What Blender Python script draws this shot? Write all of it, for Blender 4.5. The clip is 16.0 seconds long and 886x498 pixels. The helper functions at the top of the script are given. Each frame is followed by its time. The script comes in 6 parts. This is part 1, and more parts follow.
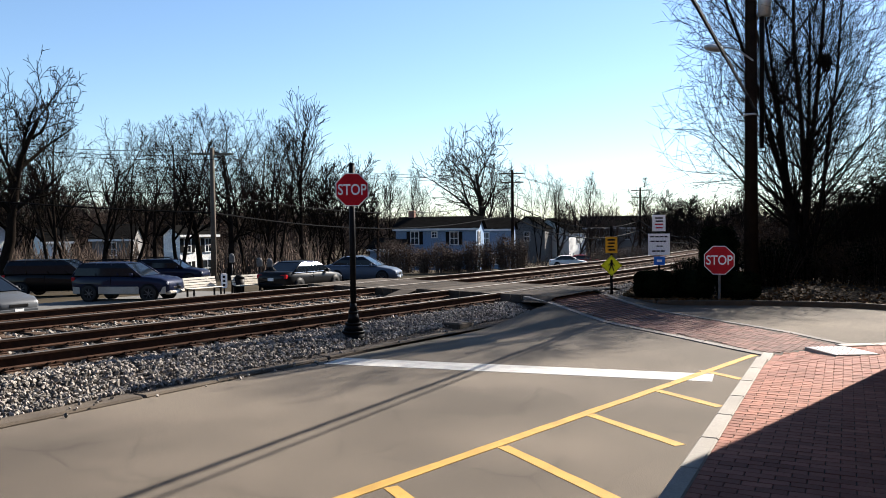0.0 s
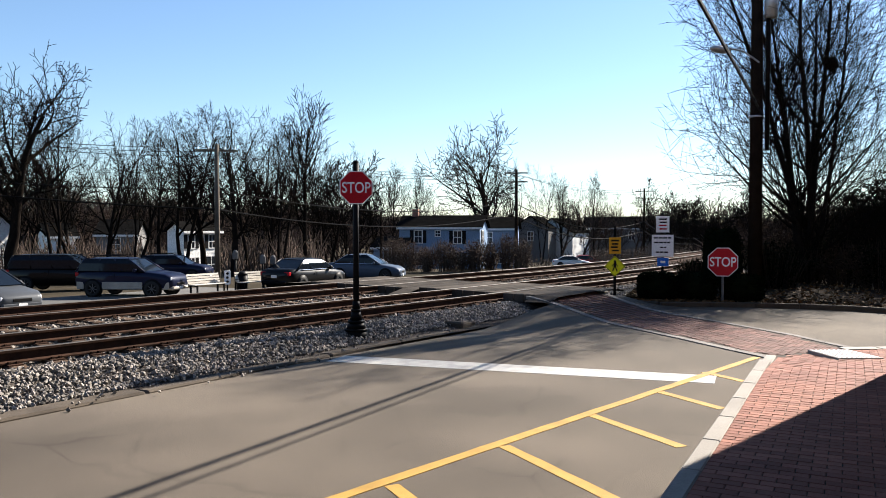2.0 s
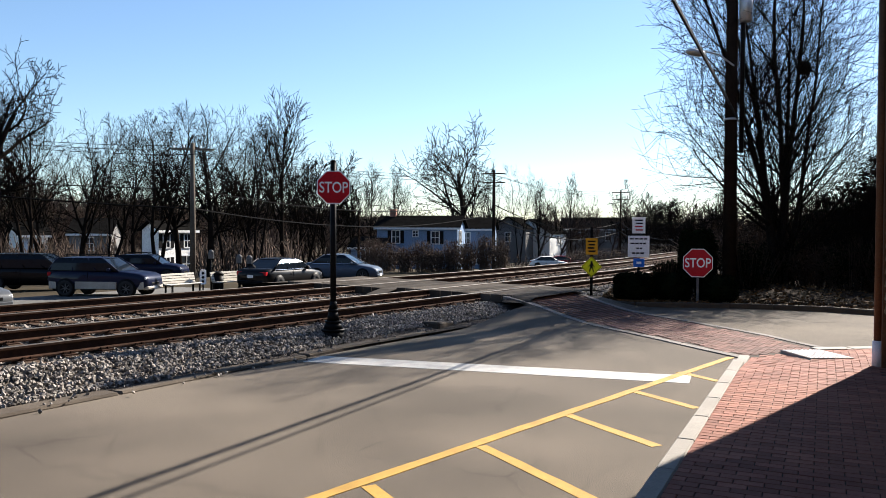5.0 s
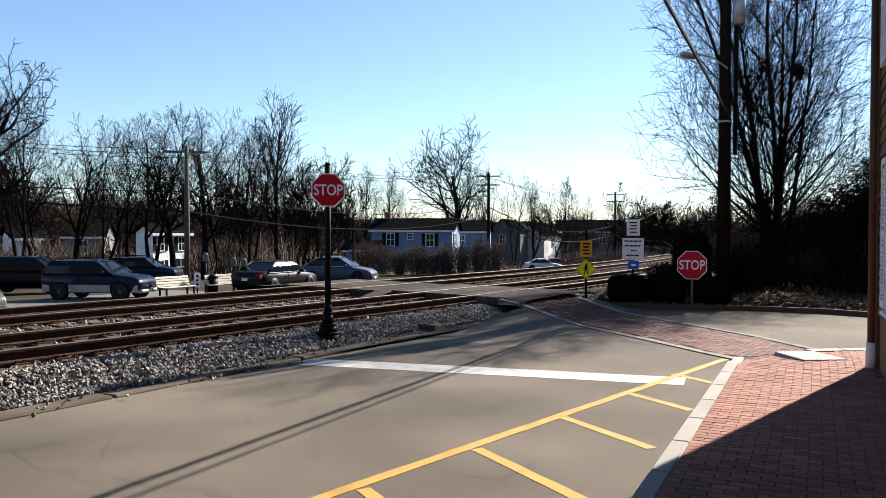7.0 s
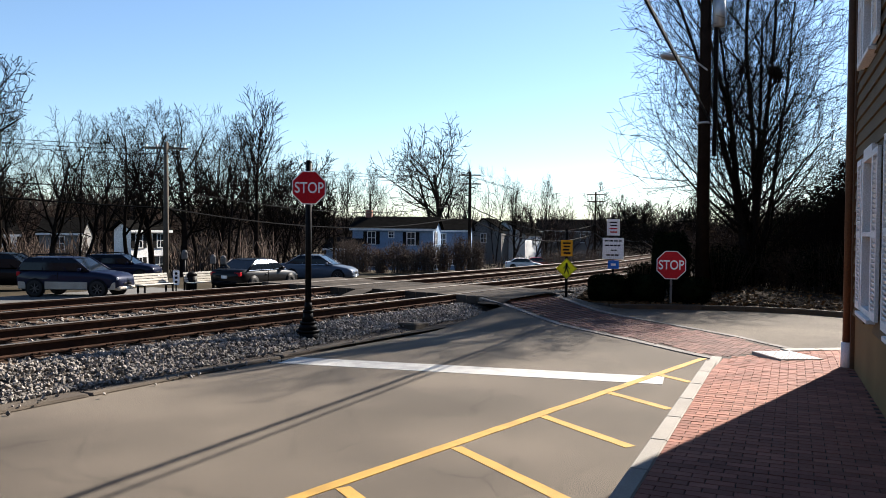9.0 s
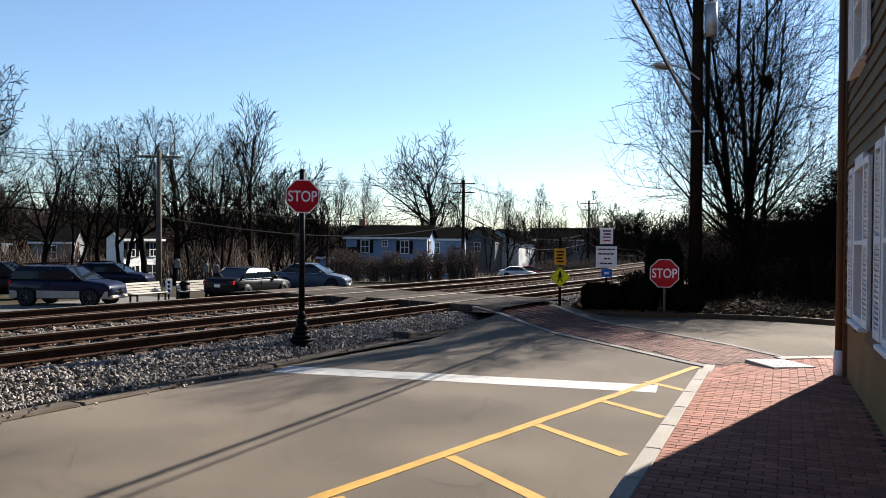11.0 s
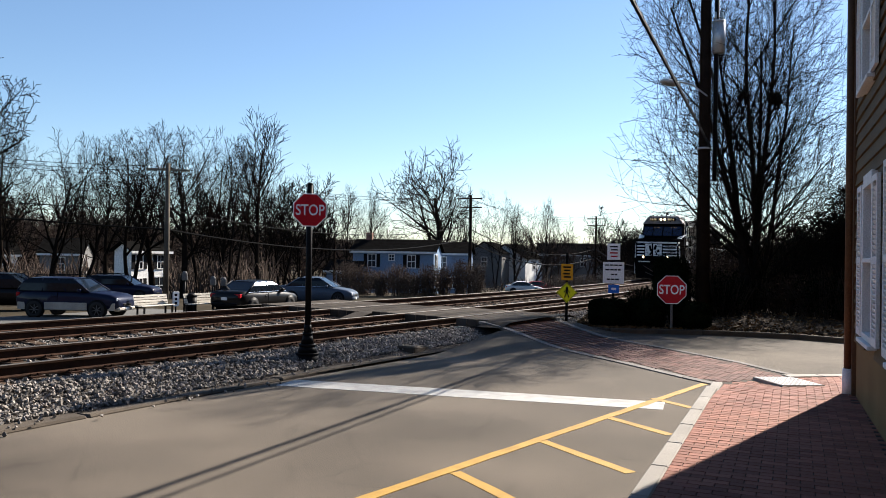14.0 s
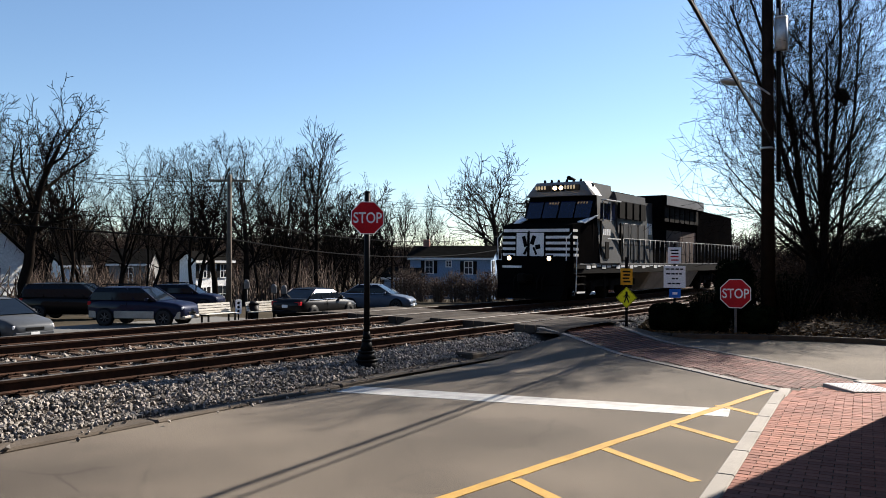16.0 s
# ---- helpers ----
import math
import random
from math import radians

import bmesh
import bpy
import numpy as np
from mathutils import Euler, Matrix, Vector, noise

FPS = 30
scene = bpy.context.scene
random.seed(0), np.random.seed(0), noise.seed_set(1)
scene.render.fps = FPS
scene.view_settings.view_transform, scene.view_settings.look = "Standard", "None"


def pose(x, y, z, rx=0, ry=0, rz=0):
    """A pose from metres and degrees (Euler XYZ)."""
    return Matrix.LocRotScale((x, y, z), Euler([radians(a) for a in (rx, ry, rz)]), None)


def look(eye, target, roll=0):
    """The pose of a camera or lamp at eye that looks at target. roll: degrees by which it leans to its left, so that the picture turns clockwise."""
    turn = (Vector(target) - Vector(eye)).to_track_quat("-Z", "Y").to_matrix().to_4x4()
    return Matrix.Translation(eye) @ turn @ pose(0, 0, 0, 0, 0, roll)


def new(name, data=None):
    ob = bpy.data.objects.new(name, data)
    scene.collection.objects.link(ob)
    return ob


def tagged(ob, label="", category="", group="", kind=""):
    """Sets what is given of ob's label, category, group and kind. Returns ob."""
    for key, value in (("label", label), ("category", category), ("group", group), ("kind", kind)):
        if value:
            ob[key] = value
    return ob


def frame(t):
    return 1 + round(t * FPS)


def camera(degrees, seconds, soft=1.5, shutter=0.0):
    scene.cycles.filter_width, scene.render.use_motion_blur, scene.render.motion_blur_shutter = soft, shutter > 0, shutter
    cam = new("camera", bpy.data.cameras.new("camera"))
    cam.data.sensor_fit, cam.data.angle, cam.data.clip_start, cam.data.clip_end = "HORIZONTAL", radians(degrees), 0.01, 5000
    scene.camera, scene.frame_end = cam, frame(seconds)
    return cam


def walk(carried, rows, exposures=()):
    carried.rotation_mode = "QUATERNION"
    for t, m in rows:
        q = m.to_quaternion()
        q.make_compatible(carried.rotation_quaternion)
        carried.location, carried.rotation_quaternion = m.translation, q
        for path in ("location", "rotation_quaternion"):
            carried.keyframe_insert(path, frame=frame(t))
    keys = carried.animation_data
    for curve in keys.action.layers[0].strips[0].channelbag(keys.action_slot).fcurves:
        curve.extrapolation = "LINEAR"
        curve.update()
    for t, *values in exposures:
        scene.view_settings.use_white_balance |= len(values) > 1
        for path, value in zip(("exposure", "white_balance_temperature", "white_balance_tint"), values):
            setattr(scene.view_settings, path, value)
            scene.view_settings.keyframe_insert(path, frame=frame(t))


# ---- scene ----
cam = camera(59.0, 16.0, soft=0.8)
EYE = (0.0, 0.0, 1.9)
TURNS = [  # seconds, yaw, pitch, roll of the hand-held camera
    (0.0, 0.08, -1.25, 0.59),
    (0.5, 0.67, -1.87, -0.12),
    (1.0, 0.96, -1.55, -0.22),
    (1.5, 1.61, -1.06, 0.33),
    (2.0, 0.34, -1.33, -0.01),
    (2.5, -2.11, -1.16, -0.34),
    (3.0, -4.62, -1.17, -0.33),
    (3.5, -3.20, -1.22, -0.37),
    (4.0, -1.30, -1.27, -0.44),
    (6.5, -1.48, -1.33, 0.02),
    (7.0, -1.68, -1.12, -0.15),
    (7.5, -2.24, -1.07, -0.23),
    (8.0, -2.44, -1.00, -0.23),
    (8.5, -2.65, -0.98, -0.37),
    (9.0, -3.06, -1.21, -0.51),
    (11.5, -3.58, -0.27, -0.52),
    (12.0, -3.46, -0.03, -0.75),
    (12.5, -3.09, -0.03, -0.81),
    (13.0, -2.84, 0.25, -0.55),
    (13.5, -3.04, 0.37, -0.60),
    (14.0, -3.03, 0.48, -0.90),
    (14.5, -2.93, 0.20, -0.58),
    (15.0, -1.14, 0.40, 0.31),
    (15.5, 1.20, 0.84, 0.50),
    (16.0, 1.14, 0.89, -0.22),
]
walk(cam, [(t, pose(*EYE, 90 + pitch, roll, yaw)) for t, yaw, pitch, roll in TURNS], [(0.0, 1.85), (9.0, 1.82), (12.0, 1.7), (16.0, 1.64)])

# ---- light ----
SUN_AZ, SUN_EL = 43.5, 33.0
world = bpy.data.worlds.new("sky")
scene.world = world
world.use_nodes = True
sky = world.node_tree.nodes.new("ShaderNodeTexSky")
sky.sky_type, sky.sun_disc = "NISHITA", False
sky.sun_elevation, sky.sun_rotation = radians(SUN_EL), radians(SUN_AZ)
sky.air_density, sky.dust_density, sky.ozone_density = 1.0, 0.1, 4.0
world.node_tree.nodes["Background"].inputs[1].default_value = 0.05
world.node_tree.links.new(sky.outputs[0], world.node_tree.nodes["Background"].inputs[0])
sun = new("sun", bpy.data.lights.new("sun", "SUN"))
sun.data.energy, sun.data.angle, sun.data.color = 5.0, radians(0.53), (1.0, 0.92, 0.82)
sa, se = radians(SUN_AZ), radians(SUN_EL)
sun.matrix_world = look((40 * math.sin(sa), 40 * math.cos(sa), 40 * math.tan(se)), (0, 0, 0))


# ---- materials ----
def mat(name, c1, c2=None, rough=0.8, metal=0.0, scale=3.0, fine=40.0, bump=0.2, dist=0.01, per=0.0, island=0.0, stain=0.0, spec=0.14, coat=0.0, amp=0.18, crack=0.0, sharp=0.2):
    """A surface with a broad and a fine variation of colour, fine relief, and variation from piece to piece."""
    m = bpy.data.materials.new(name)
    m.use_nodes = True
    nt = m.node_tree
    N, L = nt.nodes.new, nt.links.new
    b = nt.nodes["Principled BSDF"]
    c2 = c2 or tuple(v * 0.75 for v in c1)
    tc = N("ShaderNodeTexCoord")
    n1, n2 = N("ShaderNodeTexNoise"), N("ShaderNodeTexNoise")
    n1.inputs["Scale"].default_value, n1.inputs["Detail"].default_value = scale, 6
    n2.inputs["Scale"].default_value, n2.inputs["Detail"].default_value = fine, 3
    L(tc.outputs["Object"], n1.inputs[0])
    L(tc.outputs["Object"], n2.inputs[0])
    mr = N("ShaderNodeMapRange")
    mr.inputs[1].default_value, mr.inputs[2].default_value = 0.33, 0.67
    L(n1.outputs[0], mr.inputs[0])
    mx = N("ShaderNodeMix")
    mx.data_type = "RGBA"
    mx.inputs[6].default_value, mx.inputs[7].default_value = (*c1, 1), (*c2, 1)
    L(mr.outputs[0], mx.inputs[0])
    col = mx.outputs[2]
    hs = N("ShaderNodeHueSaturation")
    L(col, hs.inputs["Color"])
    fr = N("ShaderNodeMapRange")
    fr.inputs[1].default_value, fr.inputs[2].default_value = 0.5 - sharp, 0.5 + sharp
    fr.inputs[3].default_value, fr.inputs[4].default_value = 1 - amp, 1 + amp
    L(n2.outputs[0], fr.inputs[0])
    val = fr.outputs[0]
    for amount, kind in ((per, "object"), (island, "island")):
        if amount:
            src = N("ShaderNodeObjectInfo").outputs["Random"] if kind == "object" else N("ShaderNodeNewGeometry").outputs["Random Per Island"]
            r2 = N("ShaderNodeMapRange")
            r2.inputs[3].default_value, r2.inputs[4].default_value = 1 - amount, 1 + amount
            L(src, r2.inputs[0])
            mu = N("ShaderNodeMath")
            mu.operation = "MULTIPLY"
            L(val, mu.inputs[0])
            L(r2.outputs[0], mu.inputs[1])
            val = mu.outputs[0]
    L(val, hs.inputs["Value"])
    col = hs.outputs[0]
    if stain:
        n3 = N("ShaderNodeTexNoise")
        n3.inputs["Scale"].default_value, n3.inputs["Detail"].default_value = scale * 0.35, 8
        L(tc.outputs["Object"], n3.inputs[0])
        r3 = N("ShaderNodeMapRange")
        r3.inputs[1].default_value, r3.inputs[2].default_value = 0.5, 0.72
        r3.inputs[3].default_value, r3.inputs[4].default_value = 0.0, stain
        L(n3.outputs[0], r3.inputs[0])
        m3 = N("ShaderNodeMix")
        m3.data_type = "RGBA"
        m3.inputs[7].default_value = (*(v * 0.35 for v in c2), 1)
        L(r3.outputs[0], m3.inputs[0])
        L(col, m3.inputs[6])
        col = m3.outputs[2]
    if crack:
        vo, nz, ad = N("ShaderNodeTexVoronoi"), N("ShaderNodeTexNoise"), N("ShaderNodeMix")
        vo.feature = "DISTANCE_TO_EDGE"
        vo.inputs["Scale"].default_value, nz.inputs["Scale"].default_value, nz.inputs["Detail"].default_value = 0.75, 2.2, 6
        ad.data_type, ad.inputs[0].default_value = "RGBA", 0.22
        L(tc.outputs["Object"], nz.inputs[0])
        L(tc.outputs["Object"], ad.inputs[6])
        L(nz.outputs["Color"], ad.inputs[7])
        L(ad.outputs[2], vo.inputs["Vector"])
        cr = N("ShaderNodeMapRange")
        cr.inputs[1].default_value, cr.inputs[2].default_value = 0.002, 0.012
        cr.inputs[3].default_value, cr.inputs[4].default_value = crack, 0.0
        L(vo.outputs["Distance"], cr.inputs[0])
        gate = N("ShaderNodeMath")
        gate.operation = "MULTIPLY"
        L(cr.outputs[0], gate.inputs[0])
        L(mr.outputs[0], gate.inputs[1])
        m4 = N("ShaderNodeMix")
        m4.data_type = "RGBA"
        m4.inputs[7].default_value = (*(v * 0.25 for v in c2), 1)
        L(gate.outputs[0], m4.inputs[0])
        L(col, m4.inputs[6])
        col = m4.outputs[2]
    L(col, b.inputs["Base Color"])
    b.inputs["Roughness"].default_value, b.inputs["Metallic"].default_value = rough, metal
    b.inputs["Specular IOR Level"].default_value, b.inputs["Coat Weight"].default_value = spec, coat
    b.inputs["Coat Roughness"].default_value = 0.04
    if bump:
        bp = N("ShaderNodeBump")
        bp.inputs["Strength"].default_value, bp.inputs["Distance"].default_value = bump, dist
        L(n2.outputs[0], bp.inputs["Height"])
        L(bp.outputs[0], b.inputs["Normal"])
    return m


def glow(name, colour, strength):
    m = bpy.data.materials.new(name)
    m.use_nodes = True
    b = m.node_tree.nodes["Principled BSDF"]
    b.inputs["Base Color"].default_value = (*colour, 1)
    b.inputs["Emission Color"].default_value = (*colour, 1)
    b.inputs["Emission Strength"].default_value = strength
    return m


def glass(name, tint=(0.02, 0.025, 0.03), rough=0.03):
    """Window glass before a dark inside: a glossy dark pane."""
    m = mat(name, tint, tint, rough, 0.0, 2, 8, 0.03, 0.004, spec=0.5)
    m.node_tree.nodes["Principled BSDF"].inputs["IOR"].default_value = 1.5
    return m


ASPHALT = mat("asphalt", (0.1131, 0.0935, 0.07389), (0.06937, 0.05806, 0.04675), 0.94, 0, 0.45, 105, 0.05, 0.003, stain=0.75, amp=0.75, crack=0.4, sharp=0.13, spec=0.12)
GROUND = mat("soil_and_dead_grass", (0.04875, 0.039, 0.0273), (0.02925, 0.0247, 0.0169), 0.95, 0, 0.25, 6, 0.5, 0.05, spec=0.03)
LOT = mat("lot_paving", (0.1155, 0.112, 0.1055), (0.085, 0.0815, 0.078), 0.9, 0, 0.4, 30, 0.3, 0.01)
CONCRETE = mat("concrete", (0.2743, 0.2522, 0.2256), (0.2119, 0.1943, 0.1723), 0.85, 0, 1.5, 90, 0.35, 0.006, per=0.08, stain=0.25)
OLDKERB = mat("old_concrete", (0.091, 0.0728, 0.05525), (0.05525, 0.0442, 0.03445), 0.9, 0, 2.5, 60, 0.5, 0.01, per=0.12, stain=0.6)
BRICK = mat("paving_brick", (0.221, 0.0949, 0.0663), (0.1768, 0.07085, 0.04862), 0.85, 0, 4, 120, 0.4, 0.004, per=0.22, stain=0.2)
BRICKJ = mat("paving_brick_joined", (0.208, 0.0884, 0.06409), (0.1593, 0.06409, 0.04641), 0.85, 0, 2, 120, 0.4, 0.004, island=0.25, stain=0.3)
CROSSBRICK = mat("dirty_crosswalk_brick", (0.1326, 0.0663, 0.05304), (0.09295, 0.04862, 0.04199), 0.88, 0, 1.5, 60, 0.4, 0.004, island=0.3, stain=0.5)
BORDER = mat("dirty_concrete_border", (0.1768, 0.1593, 0.1456), (0.1235, 0.1124, 0.104), 0.88, 0, 2, 60, 0.35, 0.005, per=0.1, stain=0.5)
SAND = mat("joint_sand", (0.05304, 0.03757, 0.02873), (0.03536, 0.02652, 0.0221), 0.95, 0, 6, 150, 0.4, 0.004)
WHITE_LINE = mat("white_road_paint", (0.3822, 0.3725, 0.353), (0.2958, 0.2867, 0.2723), 0.7, 0, 6, 160, 0.4, 0.004, stain=0.3)
YELLOW_LINE = mat("yellow_road_paint", (0.3725, 0.2242, 0.04771), (0.2958, 0.1768, 0.04297), 0.7, 0, 6, 160, 0.4, 0.004, stain=0.3)
STONE = mat("ballast_stone", (0.2191, 0.198, 0.177), (0.1514, 0.1346, 0.1179), 0.9, 0, 9, 80, 0.5, 0.006, island=0.6)
BED = mat("ballast_bed", (0.08307, 0.07081, 0.0611), (0.04884, 0.04148, 0.03667), 0.95, 0, 14, 60, 1.0, 0.04, spec=0.03)
TIE = mat("weathered_tie", (0.08619, 0.05967, 0.04309), (0.05304, 0.03646, 0.02789), 0.9, 0, 5, 70, 0.6, 0.01, per=0.3, spec=0.03)
RAIL_SIDE = mat("rusty_rail", (0.05525, 0.02925, 0.0195), (0.0325, 0.0195, 0.0143), 0.8, 0.1, 8, 120, 0.4, 0.004, spec=0.03)
RAIL_TOP = mat("polished_rail", (0.09, 0.082, 0.075), (0.06, 0.054, 0.05), 0.68, 1.0, 2, 60, 0.06, 0.002)
PLANK = mat("crossing_planks", (0.075, 0.063, 0.053), (0.04, 0.034, 0.029), 0.92, 0, 1.6, 60, 0.5, 0.008, per=0.45, stain=0.5, spec=0.04)
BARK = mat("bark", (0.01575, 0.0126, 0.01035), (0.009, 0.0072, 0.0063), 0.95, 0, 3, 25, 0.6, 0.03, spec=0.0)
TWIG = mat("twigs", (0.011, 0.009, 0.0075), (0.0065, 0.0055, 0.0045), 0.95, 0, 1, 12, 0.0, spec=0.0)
POLEWOOD = mat("pole_wood", (0.0195, 0.01365, 0.0104), (0.013, 0.0091, 0.00715), 0.9, 0, 4, 50, 0.5, 0.01, spec=0.0)
POLEGREY = mat("grey_pole_wood", (0.1014, 0.0858, 0.06822), (0.0702, 0.0585, 0.0468), 0.9, 0, 4, 50, 0.5, 0.01)
BLACK_METAL = mat("black_painted_metal", (0.005, 0.005, 0.0055), (0.007, 0.0065, 0.0065), 0.5, 0, 6, 60, 0.1, 0.002, spec=0.06)
GREY_METAL = mat("galvanised_metal", (0.45, 0.46, 0.47), (0.36, 0.37, 0.38), 0.5, 0.6, 5, 40, 0.1, 0.002)
RED_SIGN = mat("red_sign_sheeting", (0.46, 0.012, 0.02), (0.40, 0.01, 0.018), 0.45, 0, 3, 40, 0.04, 0.001)
WHITE_SIGN = mat("white_sign_sheeting", (0.80, 0.80, 0.82), (0.72, 0.72, 0.75), 0.5, 0, 3, 40, 0.04, 0.001)
YELLOW_SIGN = mat("fluorescent_yellow_sheeting", (0.85, 0.80, 0.02), (0.78, 0.72, 0.02), 0.5, 0, 3, 40, 0.04, 0.001)
ORANGE_SIGN = mat("amber_sign_sheeting", (0.75, 0.36, 0.02), (0.66, 0.30, 0.02), 0.5, 0, 3, 40, 0.04, 0.001)
BLUE_SIGN = mat("blue_sign_sheeting", (0.02, 0.14, 0.55), (0.02, 0.11, 0.46), 0.5, 0, 3, 40, 0.04, 0.001)
BLACK_INK = mat("black_print", (0.015, 0.015, 0.016), None, 0.6, 0, 3, 40, 0, spec=0.03)
RED_INK = mat("red_print", (0.45, 0.03, 0.04), None, 0.6, 0, 3, 40, 0)
WIRE = mat("cable", (0.0054, 0.0054, 0.006), None, 0.6, 0, 3, 40, 0, spec=0.03)

# ---- mesh helpers ----
TRACK_A = 36.34
TM = pose(0, 0, 0, 0, 0, 90 - TRACK_A)          # x along the rails, y away from the street
WALL_A = 25.6
WM = pose(0, 0, 0, 0, 0, 90 - WALL_A)           # x along the building's street wall, y towards the street
KERB_A = 27.2
KM = pose(0, 0, 0, 0, 0, 90 - KERB_A) @ pose(0, -0.04, 0)


def at(az, r, z=0.0):
    """A place by its bearing in degrees from the y axis and its distance from the camera's stand."""
    return Vector((r * math.sin(radians(az)), r * math.cos(radians(az)), z))


def mesh_of(name, bm, material, smooth=False):
    me = bpy.data.meshes.new(name)
    if isinstance(bm, tuple):
        me.from_pydata(bm[0], [], bm[1])
    else:
        bm.to_mesh(me)
        bm.free()
    for m in material if isinstance(material, (list, tuple)) else [material]:
        me.materials.append(m)
    if smooth:
        me.shade_smooth()
    return me


def part(name, bm, material, parent=None, label="", m=None, smooth=False):
    me = bm if isinstance(bm, bpy.types.Mesh) else mesh_of(name, bm, material, smooth)
    ob = new(name, me)
    if parent is not None:
        ob.parent = parent
    if m is not None:
        ob.matrix_basis = m
    if label:
        ob["label"] = label
    return ob


def thing(name, label, category, m=None, group="", kind=""):
    ob = new(name)
    ob.empty_display_size = 0.2
    if m is not None:
        ob.matrix_basis = m
    return tagged(ob, label, category, group, kind)


def add_box(bm, x0, x1, y0, y1, z0, z1, bev=0.0, m=None, mi=0):
    r = bmesh.ops.create_cube(bm, size=1.0)
    vs = r["verts"]
    for v in vs:
        v.co = Vector(((x0 + x1) / 2 + v.co.x * (x1 - x0), (y0 + y1) / 2 + v.co.y * (y1 - y0), (z0 + z1) / 2 + v.co.z * (z1 - z0)))
    faces = list({f for v in vs for f in v.link_faces})
    for f in faces:
        f.material_index = mi
    if bev:
        es = list({e for v in vs for e in v.link_edges})
        out = bmesh.ops.bevel(bm, geom=es, offset=bev, segments=1, affect="EDGES")
        vs = list({v for f in out["faces"] for v in f.verts} | {v for v in vs if v.is_valid})
    if m is not None:
        bmesh.ops.transform(bm, matrix=m, verts=vs)
    return vs


def box(*a, **k):
    bm = bmesh.new()
    add_box(bm, *a, **k)
    return bm


def add_cyl(bm, p0, p1, r0, r1=None, n=12, mi=0):
    p0, p1 = Vector(p0), Vector(p1)
    d = p1 - p0
    out = bmesh.ops.create_cone(bm, cap_ends=True, segments=n, radius1=r0, radius2=r0 if r1 is None else r1, depth=d.length)
    bmesh.ops.transform(bm, matrix=Matrix.Translation((p0 + p1) / 2) @ d.to_track_quat("Z", "Y").to_matrix().to_4x4(), verts=out["verts"])
    for f in {f for v in out["verts"] for f in v.link_faces}:
        f.material_index = mi
        f.smooth = True
    return out["verts"]


def cyl(*a, **k):
    bm = bmesh.new()
    add_cyl(bm, *a, **k)
    return bm


def tube(pts, rad, n=4):
    """Vertices and faces of a tapered tube through points."""
    vs, fs = [], []
    for i, p in enumerate(pts):
        d = (Vector(pts[min(i + 1, len(pts) - 1)]) - Vector(pts[max(i - 1, 0)])).normalized()
        a = d.orthogonal().normalized()
        b = d.cross(a)
        r = rad[i] if isinstance(rad, (list, tuple)) else rad
        for k in range(n):
            t = 2 * math.pi * k / n
            vs.append(tuple(Vector(p) + a * (r * math.cos(t)) + b * (r * math.sin(t))))
    for i in range(len(pts) - 1):
        for k in range(n):
            fs.append((i * n + k, i * n + (k + 1) % n, (i + 1) * n + (k + 1) % n, (i + 1) * n + k))
    return vs, fs


def joined(pieces):
    V, F = [], []
    for vs, fs in pieces:
        o = len(V)
        V.extend(vs)
        F.extend(tuple(i + o for i in f) for f in fs)
    return V, F


def sag(a, b, drop, n=14):
    a, b = Vector(a), Vector(b)
    return [a.lerp(b, k / n) - Vector((0, 0, 4 * drop * (k / n) * (1 - k / n))) for k in range(n + 1)]


def step(a, b, v):
    t = min(1, max(0, (v - a) / (b - a)))
    return t * t * (3 - 2 * t)


# ---- the lie of the land ----
RAIL_Z = 0.43
NEAR, FAR = 10.83, 14.81
CANT = 0.6
BEND_S = np.arange(-200.0, 600.0, 1.0)
BEND_K = np.interp(BEND_S, [20, 50, 66, 600], [0.0, 0.15, 0.05, 0.05])
BEND_D = np.cumsum(BEND_K)


def bend(s):
    """How far the tracks have swung from their straight line at s."""
    return float(np.interp(s, BEND_S, BEND_D))


def bend_turn(s):
    return math.degrees(math.atan(float(np.interp(s, BEND_S, BEND_K))))


def land(d, s):
    """Height of the open ground at d metres across and s along the tracks."""
    if d < 16.6:
        return 0.2 * step(8.6, 9.5, d) - 0.08
    z = 0.12 - 0.92 * step(16.6, 23.5, d) - 0.55 * step(28, 50, d) - 1.6 * step(45, 95, d)
    z -= 1.4 * step(40, 90, s) * step(17, 30, d)
    return z + 16 * step(150, 420, d + 0.15 * abs(s)) + 0.15 * noise.noise((d * 0.05, s * 0.05, 0))


def grid_mesh(xs, ys, f):
    vs = [(x, y, f(y, x)) for y in ys for x in xs]
    n = len(xs)
    fs = [(j * n + i, j * n + i + 1, (j + 1) * n + i + 1, (j + 1) * n + i) for j in range(len(ys) - 1) for i in range(n - 1)]
    return vs, fs


ss = [-1500, -900, -600, -420, -300, -220, -160, -120, -90, -70, -50, -38, -28, -20, -14, -8, -4, 0, 4, 8, 12, 16, 20, 24, 28, 34, 40, 48, 56, 66, 80, 100, 120, 150, 190, 240, 300, 400, 550, 750, 1000, 1500]
ds = [-1500, -800, -400, -200, -120, -80, -50, -30, -15, -5, 0, 4, 8.2, 8.4, 8.6, 8.8, 9.0, 9.2, 10, 12, 14, 16.2, 16.8, 17.6, 18.6, 20, 21.5, 23.5, 26, 30, 35, 40, 45, 52, 60, 70, 80, 95, 120, 150, 180, 210, 250, 300, 350, 420, 600, 1000, 1800]
ground = part("ground", grid_mesh(ss, ds, land), GROUND, m=TM, smooth=True)
tagged(ground, "brown winter ground of soil and dead grass", "ground", kind="structure")

